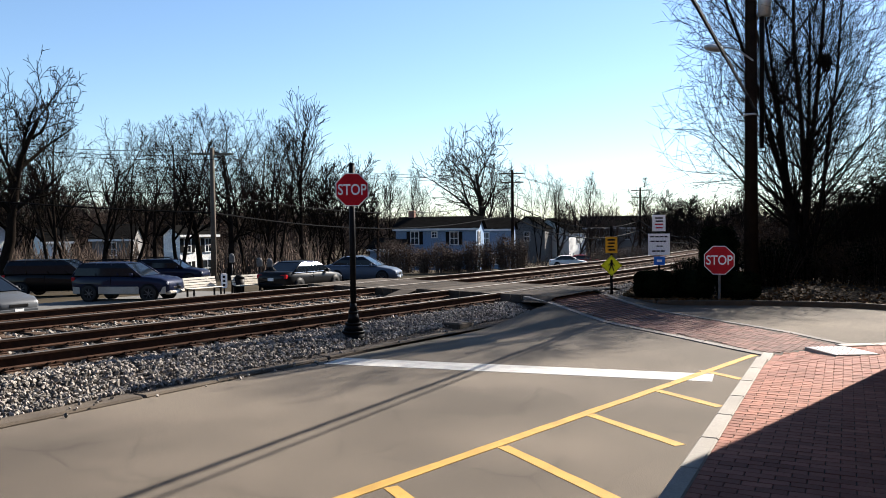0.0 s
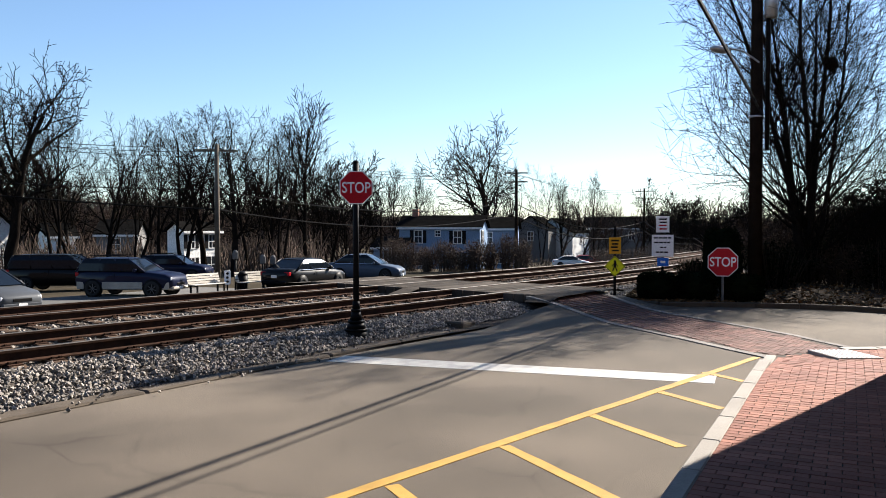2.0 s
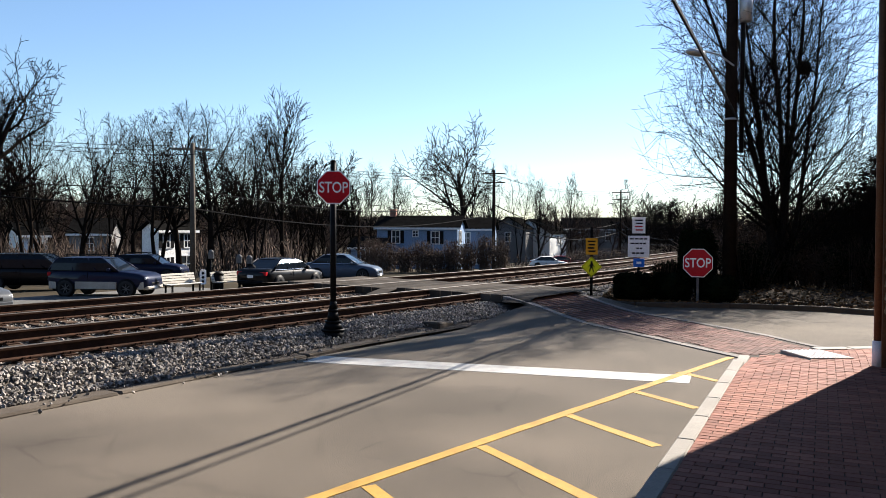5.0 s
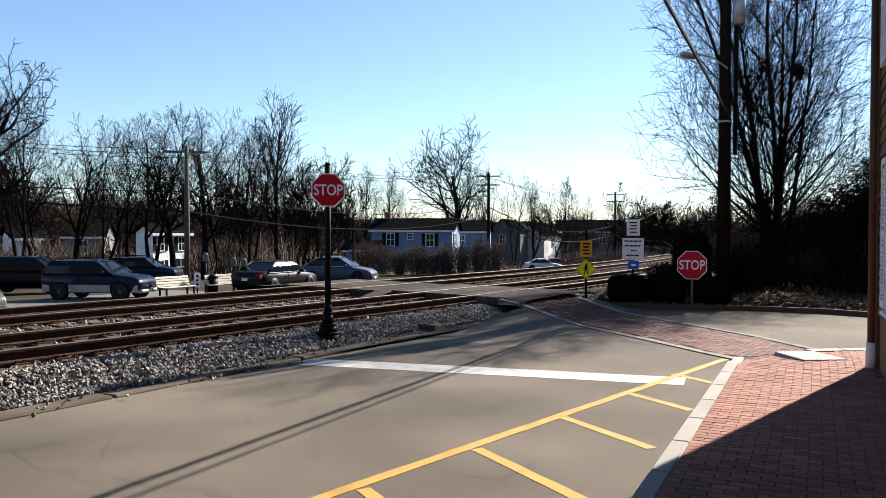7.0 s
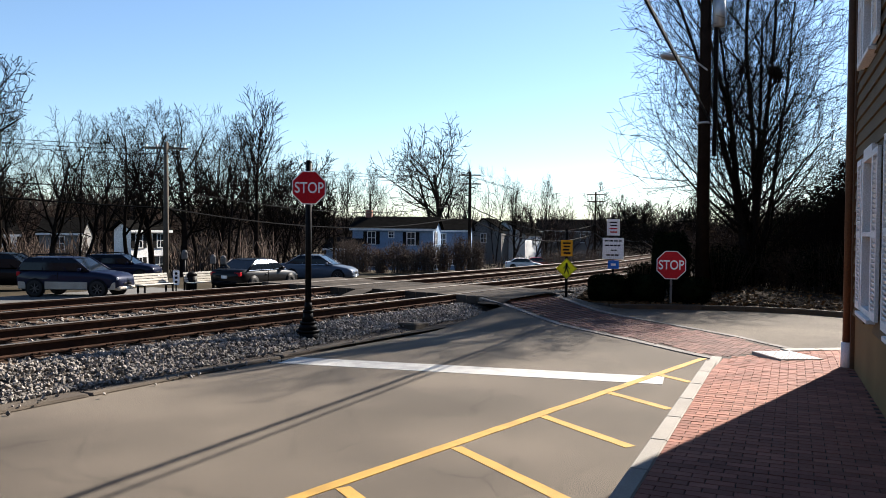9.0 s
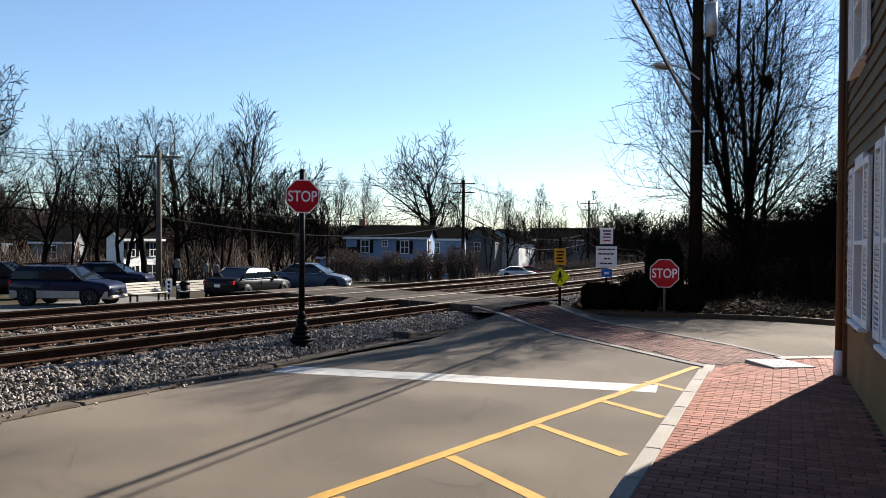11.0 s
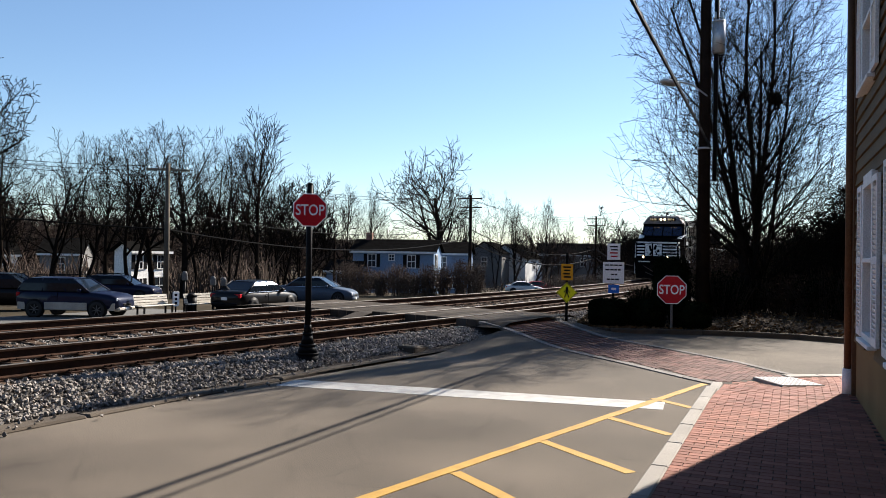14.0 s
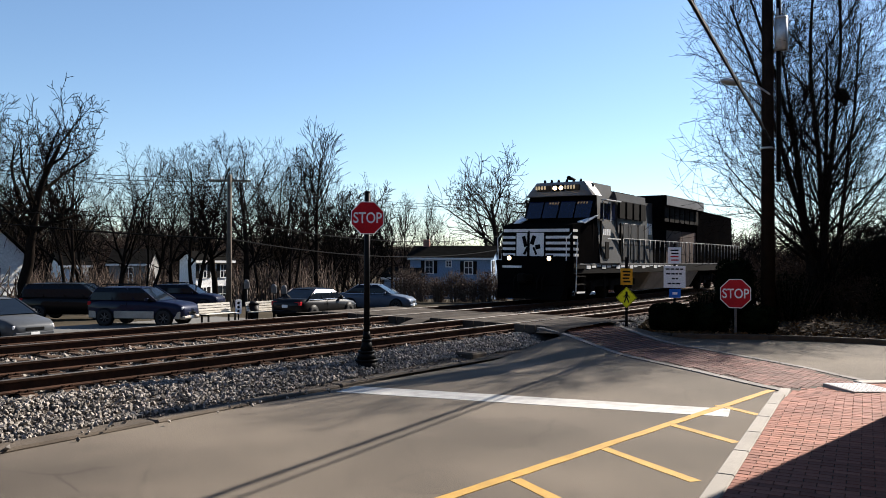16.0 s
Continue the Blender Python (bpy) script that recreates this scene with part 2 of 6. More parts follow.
# parking lot and lane beyond the tracks
lot = part("parking_lot", grid_mesh([v * 3 - 48 for v in range(25)], [18.2 + v * 1.2 for v in range(13)], lambda d, s: land(d, s) + 0.03), LOT, m=TM, smooth=True)
tagged(lot, "pale worn paving of the parking lot beyond the tracks", "parking lot", kind="structure")


# the street
def sl(d):
    """Where the crosswalk's near border runs, along the tracks, at d across them."""
    return float(np.interp(d, [2.1, 3.14, 4.97, 6.4, 7.2, 8.45, 9.5], [12.0, 12.3, 13.65, 14.6, 14.95, 15.45, 15.8]))


def sr(d):
    return float(np.interp(d, [2.2, 3.4, 4.7, 6.3, 7.75, 8.4, 9.5], [13.96, 15.2, 16.16, 17.3, 17.85, 18.2, 19.0]))


def ramp(d, s):
    return 0.38 * step(6.3, 9.4, d) * step(sl(d) - 3.2, sl(d) - 0.1, s) * (1 - step(sr(d) + 0.1, sr(d) + 2.5, s))


road = part("road", grid_mesh([-60, -40, -25, -15, -8] + [-4 + 0.5 * k for k in range(60)] + [28, 34, 42, 60], [-60, -40, -25, -15, -8, -4] + [-2 + 0.5 * k for k in range(20)] + [7.8, 8.1, 8.35], ramp), ASPHALT, m=TM, smooth=True)
tagged(road, "weathered grey asphalt street with fine cracks", "road", kind="structure")

# plain dark walls added unseen behind the camera's stand to cut sky fill and reflections
DULL = mat("dull_sky_block", (0.065, 0.0455, 0.03575), (0.04875, 0.0338, 0.0273), 0.9, 0, 0.8, 20, 0.3, 0.01)
for nm, m_, w_ in (("sky_block_south", pose(-4, -24, 0, 0, 0, -8), 34), ("sky_block_west", pose(-30, -4, 0, 0, 0, -66), 26), ("sky_block_east", TM @ pose(0, -22, 4), 300)):
    wb_ = bmesh.new()
    bmesh.ops.create_cube(wb_, size=1.0)
    bmesh.ops.transform(wb_, matrix=Matrix.Diagonal((w_, 0.5, 22, 1)), verts=wb_.verts)
    tagged(part(nm, wb_, DULL, m=m_), "plain dark wall added out of view to hold back sky light", "wall", kind="structure")

# ---- road markings ----
def strip(name, a, b, w, material, label, z=0.004, skew=0.0, nseg=6):
    """A painted line from a to b (plan places) of width w, its ends skewed, with slightly ragged edges."""
    a, b = Vector((*a, 0)), Vector((*b, 0))
    d = (b - a).normalized()
    nrm = Vector((-d.y, d.x, 0))
    vs, fs = [], []
    n = max(nseg, int((b - a).length / 0.25))
    for i in range(n + 1):
        p = a.lerp(b, i / n)
        for sgn in (-1, 1):
            q = p + nrm * sgn * (w / 2 + random.uniform(-0.006, 0.006)) + d * skew * sgn
            vs += [(q.x, q.y, 0.0), (q.x, q.y, z)]
    for i in range(n):
        k = 4 * i
        fs += [(k + 1, k + 5, k + 7, k + 3), (k, k + 4, k + 5, k + 1), (k + 2, k + 3, k + 7, k + 6)]
    ob = part(name, (vs, fs), material)
    return tagged(ob, label, "road marking", kind="structure")


strip("stop_line", (-1.66, 11.6), (3.42, 9.97), 0.56, WHITE_LINE, "worn white stop line across the asphalt", skew=0.02)
strip("yellow_line", (-3.2, 2.75), (4.65, 11.75), 0.115, YELLOW_LINE, "worn yellow painted line at the no-parking zone", z=0.006)
for i, (a, b) in enumerate((((-1.55, 4.55), (-0.7, 2.9)), ((-0.42, 5.8), (0.35, 4.3)), ((0.5, 6.87), (1.25, 5.35)), ((1.47, 8.06), (2.06, 6.85)), ((2.46, 9.3), (2.93, 8.33)), ((3.45, 10.5), (3.74, 9.85)))):
    strip("yellow_bar", a, b, 0.12, YELLOW_LINE, "worn yellow painted bar between line and kerb")

# ---- crosswalk, sidewalk, kerbs ----
def edge_d(s):
    return float(np.interp(s, [12.16, 13.97], [3.17, 2.14]))


def brick_box(cx, cy, lx, ly, z, h, turn=0.0, g=0.0035):
    c, s_ = math.cos(turn), math.sin(turn)
    vs = []
    for zz, q in ((z - h, 0.0), (z - 0.004, 0.0), (z, 0.004)):
        for sx, sy in ((-1, -1), (1, -1), (1, 1), (-1, 1)):
            x, y = sx * (lx / 2 - g - q), sy * (ly / 2 - g - q)
            vs.append((cx + x * c - y * s_, cy + x * s_ + y * c, zz))
    fs = [(8, 9, 10, 11)] + [(j * 4 + k, j * 4 + (k + 1) % 4, j * 4 + 4 + (k + 1) % 4, j * 4 + 4 + k) for j in range(2) for k in range(4)]
    return vs, fs


pieces, bedv = [], []
d = 2.15
while d < 9.1:
    s = 11.9
    while s < 21.4:
        off = 0.1 if int(round(d / 0.105)) % 2 else 0.0
        so = s + off
        if sl(d) + 0.22 < so < sr(d) - 0.22 and d > edge_d(so) + 0.08:
            pieces.append(brick_box(so, d, 0.205, 0.105, ramp(d, so) + 0.012 + random.uniform(-0.002, 0.002), 0.05))
        s += 0.205
    d += 0.105
crosswalk = thing("brick_crosswalk", "red brick crosswalk ramping up to the tracks", "crosswalk", TM, kind="structure")
tagged(part("brick_paving", joined(pieces), CROSSBRICK, crosswalk), kind="stuff")
bed = [(s, d, ramp(d, s) + 0.005) for d in np.linspace(2.3, 9.1, 36) for s in np.linspace(sl(d) + 0.1, sr(d) - 0.1, 6)]
part("joint_bed", (bed, [(j * 6 + i, j * 6 + i + 1, (j + 1) * 6 + i + 1, (j + 1) * 6 + i) for j in range(35) for i in range(5)]), SAND, crosswalk)
for fn, d0 in ((sl, 3.05), (sr, 2.1)):
    dd = np.arange(d0, 9.35, 0.62)
    for a, b in zip(dd[:-1], dd[1:]):
        vs = []
        for q, w in ((a + 0.006, -0.1), (a + 0.006, 0.1), (b - 0.006, 0.1), (b - 0.006, -0.1)):
            s = fn(q) + w
            vs.append((s, q, ramp(q, s) + 0.016))
        vs += [(x, y, z - 0.06) for x, y, z in vs]
        part("border_slab", (vs, [(0, 1, 2, 3), (0, 4, 5, 1), (1, 5, 6, 2), (2, 6, 7, 3), (3, 7, 4, 0)]), BORDER, crosswalk, "stained concrete border slab")

SW_Z = 0.12


def walk_z(x, y):
    e = (12.5 + (1.2 - y) * 1.28 - x) / 1.62
    return SW_Z * step(0.0, 1.5, e) + 0.012


sidewalk = thing("sidewalk", "red brick sidewalk in running courses along the building", "sidewalk", KM, kind="structure")
base = [(x, y, walk_z(x, y) - 0.008) for x in np.arange(-8, 17, 0.5) for y in (-9, -5, -2.5, -1, 0, 1.0)]
nx = len(np.arange(-8, 17, 0.5))
keep = [(i * 6 + j, (i + 1) * 6 + j, (i + 1) * 6 + j + 1, i * 6 + j + 1) for i in range(nx - 1) for j in range(5)
        if (-8 + 0.5 * i + 0.5) < 12.4 + (1.2 - (-9, -5, -2.5, -1, 0, 1.0)[j + 1]) * 1.28]
part("joint_bed", (base, keep), SAND, sidewalk)
pieces, singles = [], []
single_mesh = mesh_of("brick", brick_box(0, 0, 0.205, 0.105, 0, 0.05), BRICK)
rows_x = np.arange(-2.0, 18.0, 0.105)
for x in rows_x:
    y = 0.9 - (0.1025 if round(x / 0.105) % 2 else 0.0)
    while y > (-4.0 if x > 12.0 else -1.1):
        wall_y = -1.05 + x * math.tan(radians(KERB_A - WALL_A))
        if x < 12.4 + (1.2 - y) * 1.28 and (x > 11.7 or y > wall_y):
            z = walk_z(x, y) + random.uniform(-0.002, 0.002)
            if 6.4 < x < 9.9 and len(singles) < 300:
                singles.append((x, y, z))
            else:
                pieces.append(brick_box(x, y, 0.105, 0.205, z, 0.05))
        y -= 0.205
    if round(x / 0.105) % 2 and x < 12.6:
        pieces.append(brick_box(x, 0.95, 0.105, 0.1, walk_z(x, 0.95), 0.05))
tagged(part("brick_paving", joined(pieces), BRICKJ, sidewalk), kind="stuff")

# tactile panel and border at the corner
tact = thing("tactile_panel", "pale tactile paving panel with raised domes at the kerb ramp", "tactile paving", TM @ pose(12.72, 2.13, 0.085, -1.5, 3.2, 30), kind="structure")
part("slab", box(-0.62, 0.62, -0.3, 0.3, -0.06, 0.012, bev=0.005), CONCRETE, tact)
domes = []
for i in range(18):
    for j in range(9):
        cx, cy = -0.56 + i * 0.066, -0.26 + j * 0.065
        ring = [(cx + r * math.cos(k * 1.0472), cy + r * math.sin(k * 1.0472), z) for r, z in ((0.02, 0.012), (0.012, 0.018)) for k in range(6)]
        domes.append((ring, [(k, (k + 1) % 6, 6 + (k + 1) % 6, 6 + k) for k in range(6)] + [tuple(range(6, 12))]))
part("domes", joined(domes), WHITE_SIGN, tact)
border = thing("corner_border", "pale concrete band round the sidewalk corner", "kerb", KM, kind="structure")
for k in range(9):
    x0, y0 = 14.15 + 0.62 * k * 0.55, -0.1 - 0.62 * k * 0.84
    part("border_slab", box(-0.3, 0.3, -0.12, 0.12, -0.08, 0.0, bev=0.006), CONCRETE, border, m=pose(x0, y0, 0.03, 0, 0, -57))

# right-hand kerb
kerb = thing("kerb", "pale concrete kerb along the brick sidewalk", "kerb", KM, kind="structure")
for k in range(22):
    x0 = -8 + k * 0.93
    if x0 + 0.93 < 12.7:
        me = box(x0 + 0.004, x0 + 0.926, 1.0, 1.15, -0.1, SW_Z + 0.018 - 0.09 * step(10.9, 12.4, x0 + 0.4), bev=0.012)
        part("kerb_stone", me, CONCRETE, kerb)

# old kerb beside the ballast
old = thing("old_kerb", "stained old concrete kerb between street and ballast", "kerb", TM, kind="structure")
s = -16.0
while s < 12.0:
    L = random.uniform(1.3, 1.9)
    d0 = 8.13 + 0.055 * (s - 4.27)
    part("kerb_stone", box(0.006, L - 0.006, 0.0, 0.30, -0.1, 0.055 + random.uniform(-0.02, 0.015), bev=0.025), OLDKERB, old,
         m=pose(s, d0, 0, random.uniform(-4, 2), random.uniform(-0.4, 0.4), math.degrees(0.055) + random.uniform(-0.6, 0.6)))
    s += L
part("kerb_stone", box(0, 0.7, 0, 0.4, -0.1, 0.16, bev=0.03), OLDKERB, old, "dark broken kerb block", m=pose(12.15, 8.6, 0, 0, 4, 12))

# ---- the tracks ----
def rail_profile(x0, x1, off):
    prof = [(-0.068, 0), (-0.068, 0.018), (-0.012, 0.035), (-0.012, 0.125), (-0.034, 0.135), (-0.034, 0.165), (-0.028, 0.172), (0.028, 0.172), (0.034, 0.165), (0.034, 0.135), (0.012, 0.125), (0.012, 0.035), (0.068, 0.018), (0.068, 0)]
    bm = bmesh.new()
    xs = [x0, -20, 0, 10, 20] + [22 + 2 * k for k in range(24)] + [80, 100, 140, 200, 300, x1]
    rings = [[bm.verts.new((x, bend(x) + off + y, z)) for y, z in prof] for x in xs]
    for a, b in zip(rings[:-1], rings[1:]):
        for k in range(len(prof) - 1):
            f = bm.faces.new((a[k], a[k + 1], b[k + 1], b[k]))
            f.material_index = 1 if k in (5, 6, 7) else 0
    bmesh.ops.recalc_face_normals(bm, faces=bm.faces)
    return bm


TIE_TOP = RAIL_Z - 0.172 - 0.015
tie_mesh = mesh_of("tie", box(-0.115, 0.115, -1.3, 1.3, -0.17, 0, bev=0.012), TIE)
plate_bm = bmesh.new()
for sy in (-1, 1):
    add_box(plate_bm, -0.09, 0.09, sy * 0.7525 - 0.17, sy * 0.7525 + 0.17, 0, 0.016)
    for sx in (-0.05, 0.05):
        for o in (-0.085, 0.085):
            add_box(plate_bm, sx - 0.015, sx + 0.015, sy * 0.7525 + o - 0.02, sy * 0.7525 + o + 0.02, 0.016, 0.045)
plate_mesh = mesh_of("tie_plates", plate_bm, RAIL_SIDE)
for d0, nm in ((NEAR, "near"), (FAR, "far")):
    track = thing("railway_track", "railway track of rusty rails on weathered ties", "railway track", TM @ pose(0, d0, 0.008, CANT, 0, 0), group="double track", kind="structure")
    for sy in (-1, 1):
        part("rail", rail_profile(-120, 420, sy * 0.7525), [RAIL_SIDE, RAIL_TOP], track, "rusty rail with polished head", m=pose(0, 0, RAIL_Z - 0.172))
    x = -14.0
    while x < 62:
        part("tie", tie_mesh, None, track, m=pose(x + random.uniform(-0.03, 0.03), bend(x) + random.uniform(-0.05, 0.05), TIE_TOP, 0, random.uniform(-0.6, 0.6), bend_turn(x) + random.uniform(-1.5, 1.5)))
        if x < 40:
            part("tie_plates", plate_mesh, None, track, m=pose(x, bend(x), TIE_TOP, 0, 0, bend_turn(x)))
        x += 0.53
    far_ties = []
    for k in range(150):
        xx = 62.3 + k * 0.53
        far_ties.append(([(xx + a, bend(xx) + b, c) for a, b, c in ((-0.11, -1.3, TIE_TOP), (0.11, -1.3, TIE_TOP), (0.11, 1.3, TIE_TOP), (-0.11, 1.3, TIE_TOP), (-0.11, -1.3, 0.1), (0.11, -1.3, 0.1))], [(0, 1, 2, 3), (0, 4, 5, 1)]))
    tagged(part("distant_ties", joined(far_ties), TIE, track), kind="stuff")


def bed_z(d, s):
    z = 0.03 + (TIE_TOP - 0.06) * step(8.6, 9.45, d) - 0.3 * step(16.2, 17.6, d)
    return z - 0.07 * math.exp(-((d - (NEAR + FAR) / 2) / 0.45) ** 2)


bv, bf = grid_mesh([-120, -60, -30] + [-16 + k * 2 for k in range(40)] + [80, 110, 150, 200, 300, 420], [8.4 + 0.15 * k for k in range(64)], bed_z)
bed_ob = part("ballast_bed", ([(x, y + bend(x) * step(8.6, 9.6, y), z) for x, y, z in bv], bf), BED, m=TM, smooth=True)
tagged(bed_ob, "dark gritty bed of the railway", "ballast", kind="structure")

STONES = []
for _ in range(6):
    raw = [Vector(v) for v in ((1, 0, 0), (-1, 0, 0), (0, 1, 0), (0, -1, 0), (0, 0, 0.8), (0, 0, -0.8), (0.6, 0.6, 0.4), (-0.6, -0.5, 0.5))]
    bm = bmesh.new()
    for v in raw:
        bm.verts.new(v * random.uniform(0.7, 1.15) + Vector((random.uniform(-.15, .15), random.uniform(-.15, .15), 0)))
    bmesh.ops.convex_hull(bm, input=bm.verts)
    bm.verts.index_update()
    STONES.append((np.array([v.co for v in bm.verts]), [tuple(v.index for v in f.verts) for f in bm.faces]))
    bm.free()


def scatter(n, place, size, rng):
    V, F, o = [], [], 0
    for _ in range(n):
        q = place(rng)
        if q is None:
            continue
        vs, fs = STONES[rng.randrange(6)]
        m = np.array(Euler((rng.uniform(0, 6.3), rng.uniform(0, 6.3), rng.uniform(0, 6.3))).to_matrix())
        w = (vs * rng.uniform(*size)) @ m.T + np.array(q)
        V.extend(map(tuple, w))
        F.extend(tuple(i + o for i in f) for f in fs)
        o += len(vs)
    return V, F


def kerb_back(s):
    return 8.13 + 0.055 * (s - 4.27) + 0.3


def on_shoulder(r):
    s = -2.5 + 19 * r.random() ** 1.1
    d = r.uniform(kerb_back(s) if s < 12.1 else 8.75, 9.7)
    if s > sl(d) - 0.25:
        return None
    return (s, d, bed_z(d, s) + r.uniform(0.0, 0.035))


def strays(r):
    """Single stones that have rolled over the old kerb."""
    s = r.uniform(-2, 12)
    return (s, kerb_back(s) - 0.02 - abs(r.gauss(0, 0.2)), 0.05 if r.random() < 0.5 else 0.02)


def between(r):
    s = r.uniform(-4, 15.7) if r.random() < 0.68 else r.uniform(19.1, 38)
    d = r.uniform(9.5, 16.4)
    return (s, d + bend(s), bed_z(d, s) + r.uniform(-0.01, 0.025))


def beyond(r):
    d = r.uniform(8.0, 9.7)
    s = sr(d) + 0.25 + 22 * r.random() ** 1.5
    return (s, d + bend(s), bed_z(max(d, 8.6), s) + r.uniform(0.0, 0.04))


rng = random.Random(5)
for n, fn, size, lab in ((170, strays, (0.015, 0.04), "loose stones and grit strewn over the old kerb"), (14500, on_shoulder, (0.021, 0.042), "pale grey crushed stone ballast beside the kerb"), (14000, between, (0.024, 0.046), "brown-grey crushed stone ballast between the ties"), (5000, beyond, (0.03, 0.055), "crushed stone ballast beyond the crossing")):
    tagged(part("ballast", scatter(n, fn, size, rng), STONE, m=TM), lab, "ballast", kind="stuff")

# crossing panels over the tracks
crossing = thing("track_crossing", "grey plank and panel crossing over both tracks", "level crossing", TM, kind="structure")
for d0 in (NEAR, FAR):
    for lo, hi in ((-1.72, -0.84), (-0.67, 0.67), (0.84, 1.72)):
        n = max(2, round((hi - lo) / 0.33))
        for k in range(n):
            a, b = lo + (hi - lo) * k / n, lo + (hi - lo) * (k + 1) / n
            part("plank", box(15.8, 19.0, a + 0.008, b - 0.008, -0.2, -0.008 + random.uniform(-0.006, 0.004), bev=0.01), PLANK, crossing, m=pose(0, d0, RAIL_Z + 0.008, CANT, 0, 0))
OLD_ASPHALT = mat("dark_crossing_asphalt", (0.05, 0.042, 0.036), (0.033, 0.028, 0.024), 0.95, 0, 1.2, 50, 0.3, 0.006, stain=0.5, amp=0.4, spec=0.05)
for lo, hi in ((NEAR + 1.73, FAR - 1.73), (NEAR - 2.35, NEAR - 1.73)):
    prof = [(14.7, 0.12), (15.3, 0.3), (15.8, RAIL_Z - 0.03), (17.4, RAIL_Z - 0.01), (19.0, RAIL_Z - 0.03), (19.5, 0.3), (20.1, 0.12)]
    if lo < NEAR:
        prof = prof[1:-1]
    part("infill", ([(x, y, z) for y in (lo, (lo + hi) / 2, hi) for x, z in prof], [(j * len(prof) + i, j * len(prof) + i + 1, (j + 1) * len(prof) + i + 1, (j + 1) * len(prof) + i) for j in range(2) for i in range(len(prof) - 1)]), OLD_ASPHALT, crossing, "worn dark asphalt infill")
part("far_apron", grid_mesh([15.6, 17.4, 19.2], [FAR + 1.73, 17.4, 18.5, 20, 22], lambda d, s: RAIL_Z - 0.01 - 1.15 * step(16.6, 23, d)), OLD_ASPHALT, crossing)

# ---- signs ----
def text_mesh(body, size, material):
    cu = bpy.data.curves.new("words", "FONT")
    cu.body, cu.size, cu.align_x, cu.align_y, cu.extrude, cu.offset = body, size, "CENTER", "CENTER", 0.002, size * 0.012
    ob = bpy.data.objects.new("words", cu)
    me = bpy.data.meshes.new_from_object(ob)
    bpy.data.objects.remove(ob)
    me.materials.clear()
    me.materials.append(material)
    return me


def ngon_plate(n, r, t, turn=0.0):
    bm = bmesh.new()
    out = bmesh.ops.create_cone(bm, cap_ends=True, segments=n, radius1=r, radius2=r, depth=t)
    bmesh.ops.transform(bm, matrix=pose(0, 0, 0, 90, 0, 0) @ pose(0, 0, 0, 0, 0, turn), verts=out["verts"])
    return bm


def stop_face(parent, w, z, y):
    """A red octagon with a white rim and the word, its face towards -y of its parent."""
    R = w / 2 / math.cos(math.pi / 8)
    plate = part("sign_plate", ngon_plate(8, R, 0.004, 22.5), WHITE_SIGN, parent, "octagonal plate with white rim", m=pose(0, y, z))
    part("red_face", ngon_plate(8, R * 0.945, 0.003, 22.5), RED_SIGN, plate, "red reflective face", m=pose(0, -0.004, 0))
    part("word", text_mesh("STOP", w * 0.44, WHITE_SIGN), None, plate, "white letters", m=pose(0, -0.008, -0.008, 90, 0, 0) @ Matrix.Diagonal((0.83, 1.05, 1, 1)))


def facing(p, turn=0.0):
    """The pose at p whose -y side faces the camera's stand."""
    return pose(p[0], p[1], p[2], 0, 0, -math.degrees(math.atan2(p[0], p[1])) + turn)


pa = at(-6.68, 13.3, 0.16)
STEEL_POST = mat("weathered_steel_post", (0.14, 0.14, 0.14), (0.09, 0.09, 0.09), 0.6, 0.4, 5, 40, 0.1, 0.002)
stop_a = thing("stop_sign", "red stop sign on a black ornamental post in the ballast", "stop sign", facing(pa, 4))
part("post", cyl((0, 0, 0), (0, 0, 2.89), 0.051, 0.049, 16), BLACK_METAL, stop_a, "black round post")
bm = bmesh.new()
for z0, z1, r0, r1 in ((-0.12, 0.05, 0.19, 0.19), (0.05, 0.09, 0.2, 0.2), (0.09, 0.19, 0.17, 0.13), (0.19, 0.23, 0.14, 0.14), (0.23, 0.38, 0.11, 0.075), (0.38, 0.42, 0.085, 0.085), (0.42, 0.55, 0.07, 0.055)):
    add_cyl(bm, (0, 0, z0), (0, 0, z1), r0, r1, 16)
part("base", bm, BLACK_METAL, stop_a, "moulded black cast base")
part("cap", cyl((0, 0, 2.89), (0, 0, 2.92), 0.054, 0.038, 16), BLACK_METAL, stop_a)
stop_face(stop_a, 0.55, 2.465, -0.056)

pb = at(19.34, 20.8, 0.1)
stop_b = thing("stop_sign", "red stop sign on a grey channel post among the shrubs", "stop sign", facing(pb, -3))
part("post", box(-0.03, 0.03, 0.01, 0.05, -0.2, 1.33, bev=0.006), STEEL_POST, stop_b)
stop_face(stop_b, 0.72, 1.02, 0.0)

pp = at(12.05, 20.6, 0.12)
ped = thing("pedestrian_sign", "yellow diamond crossing sign under an amber panel on a post", "road sign", facing(pp, 2))
part("post", box(-0.035, 0.035, 0.012, 0.06, -0.2, 1.9, bev=0.006), BLACK_METAL, ped)
dia = part("diamond_plate", box(-0.19, 0.19, -0.003, 0.003, -0.19, 0.19, bev=0.001), YELLOW_SIGN, ped, "fluorescent yellow diamond", m=pose(0, 0, 0.87, 0, 45, 0))
part("border_line", box(-0.178, 0.178, -0.001, 0.001, -0.178, 0.178), BLACK_INK, dia, m=pose(0, -0.0035, 0))
part("inner_face", box(-0.168, 0.168, -0.001, 0.001, -0.168, 0.168), YELLOW_SIGN, dia, m=pose(0, -0.005, 0))
bm = bmesh.new()
ngon = bmesh.ops.create_cone(bm, cap_ends=True, segments=10, radius1=0.028, radius2=0.028, depth=0.002)
bmesh.ops.transform(bm, matrix=pose(0.0, 0, 0.13, 90, 0, 0), verts=ngon["verts"])
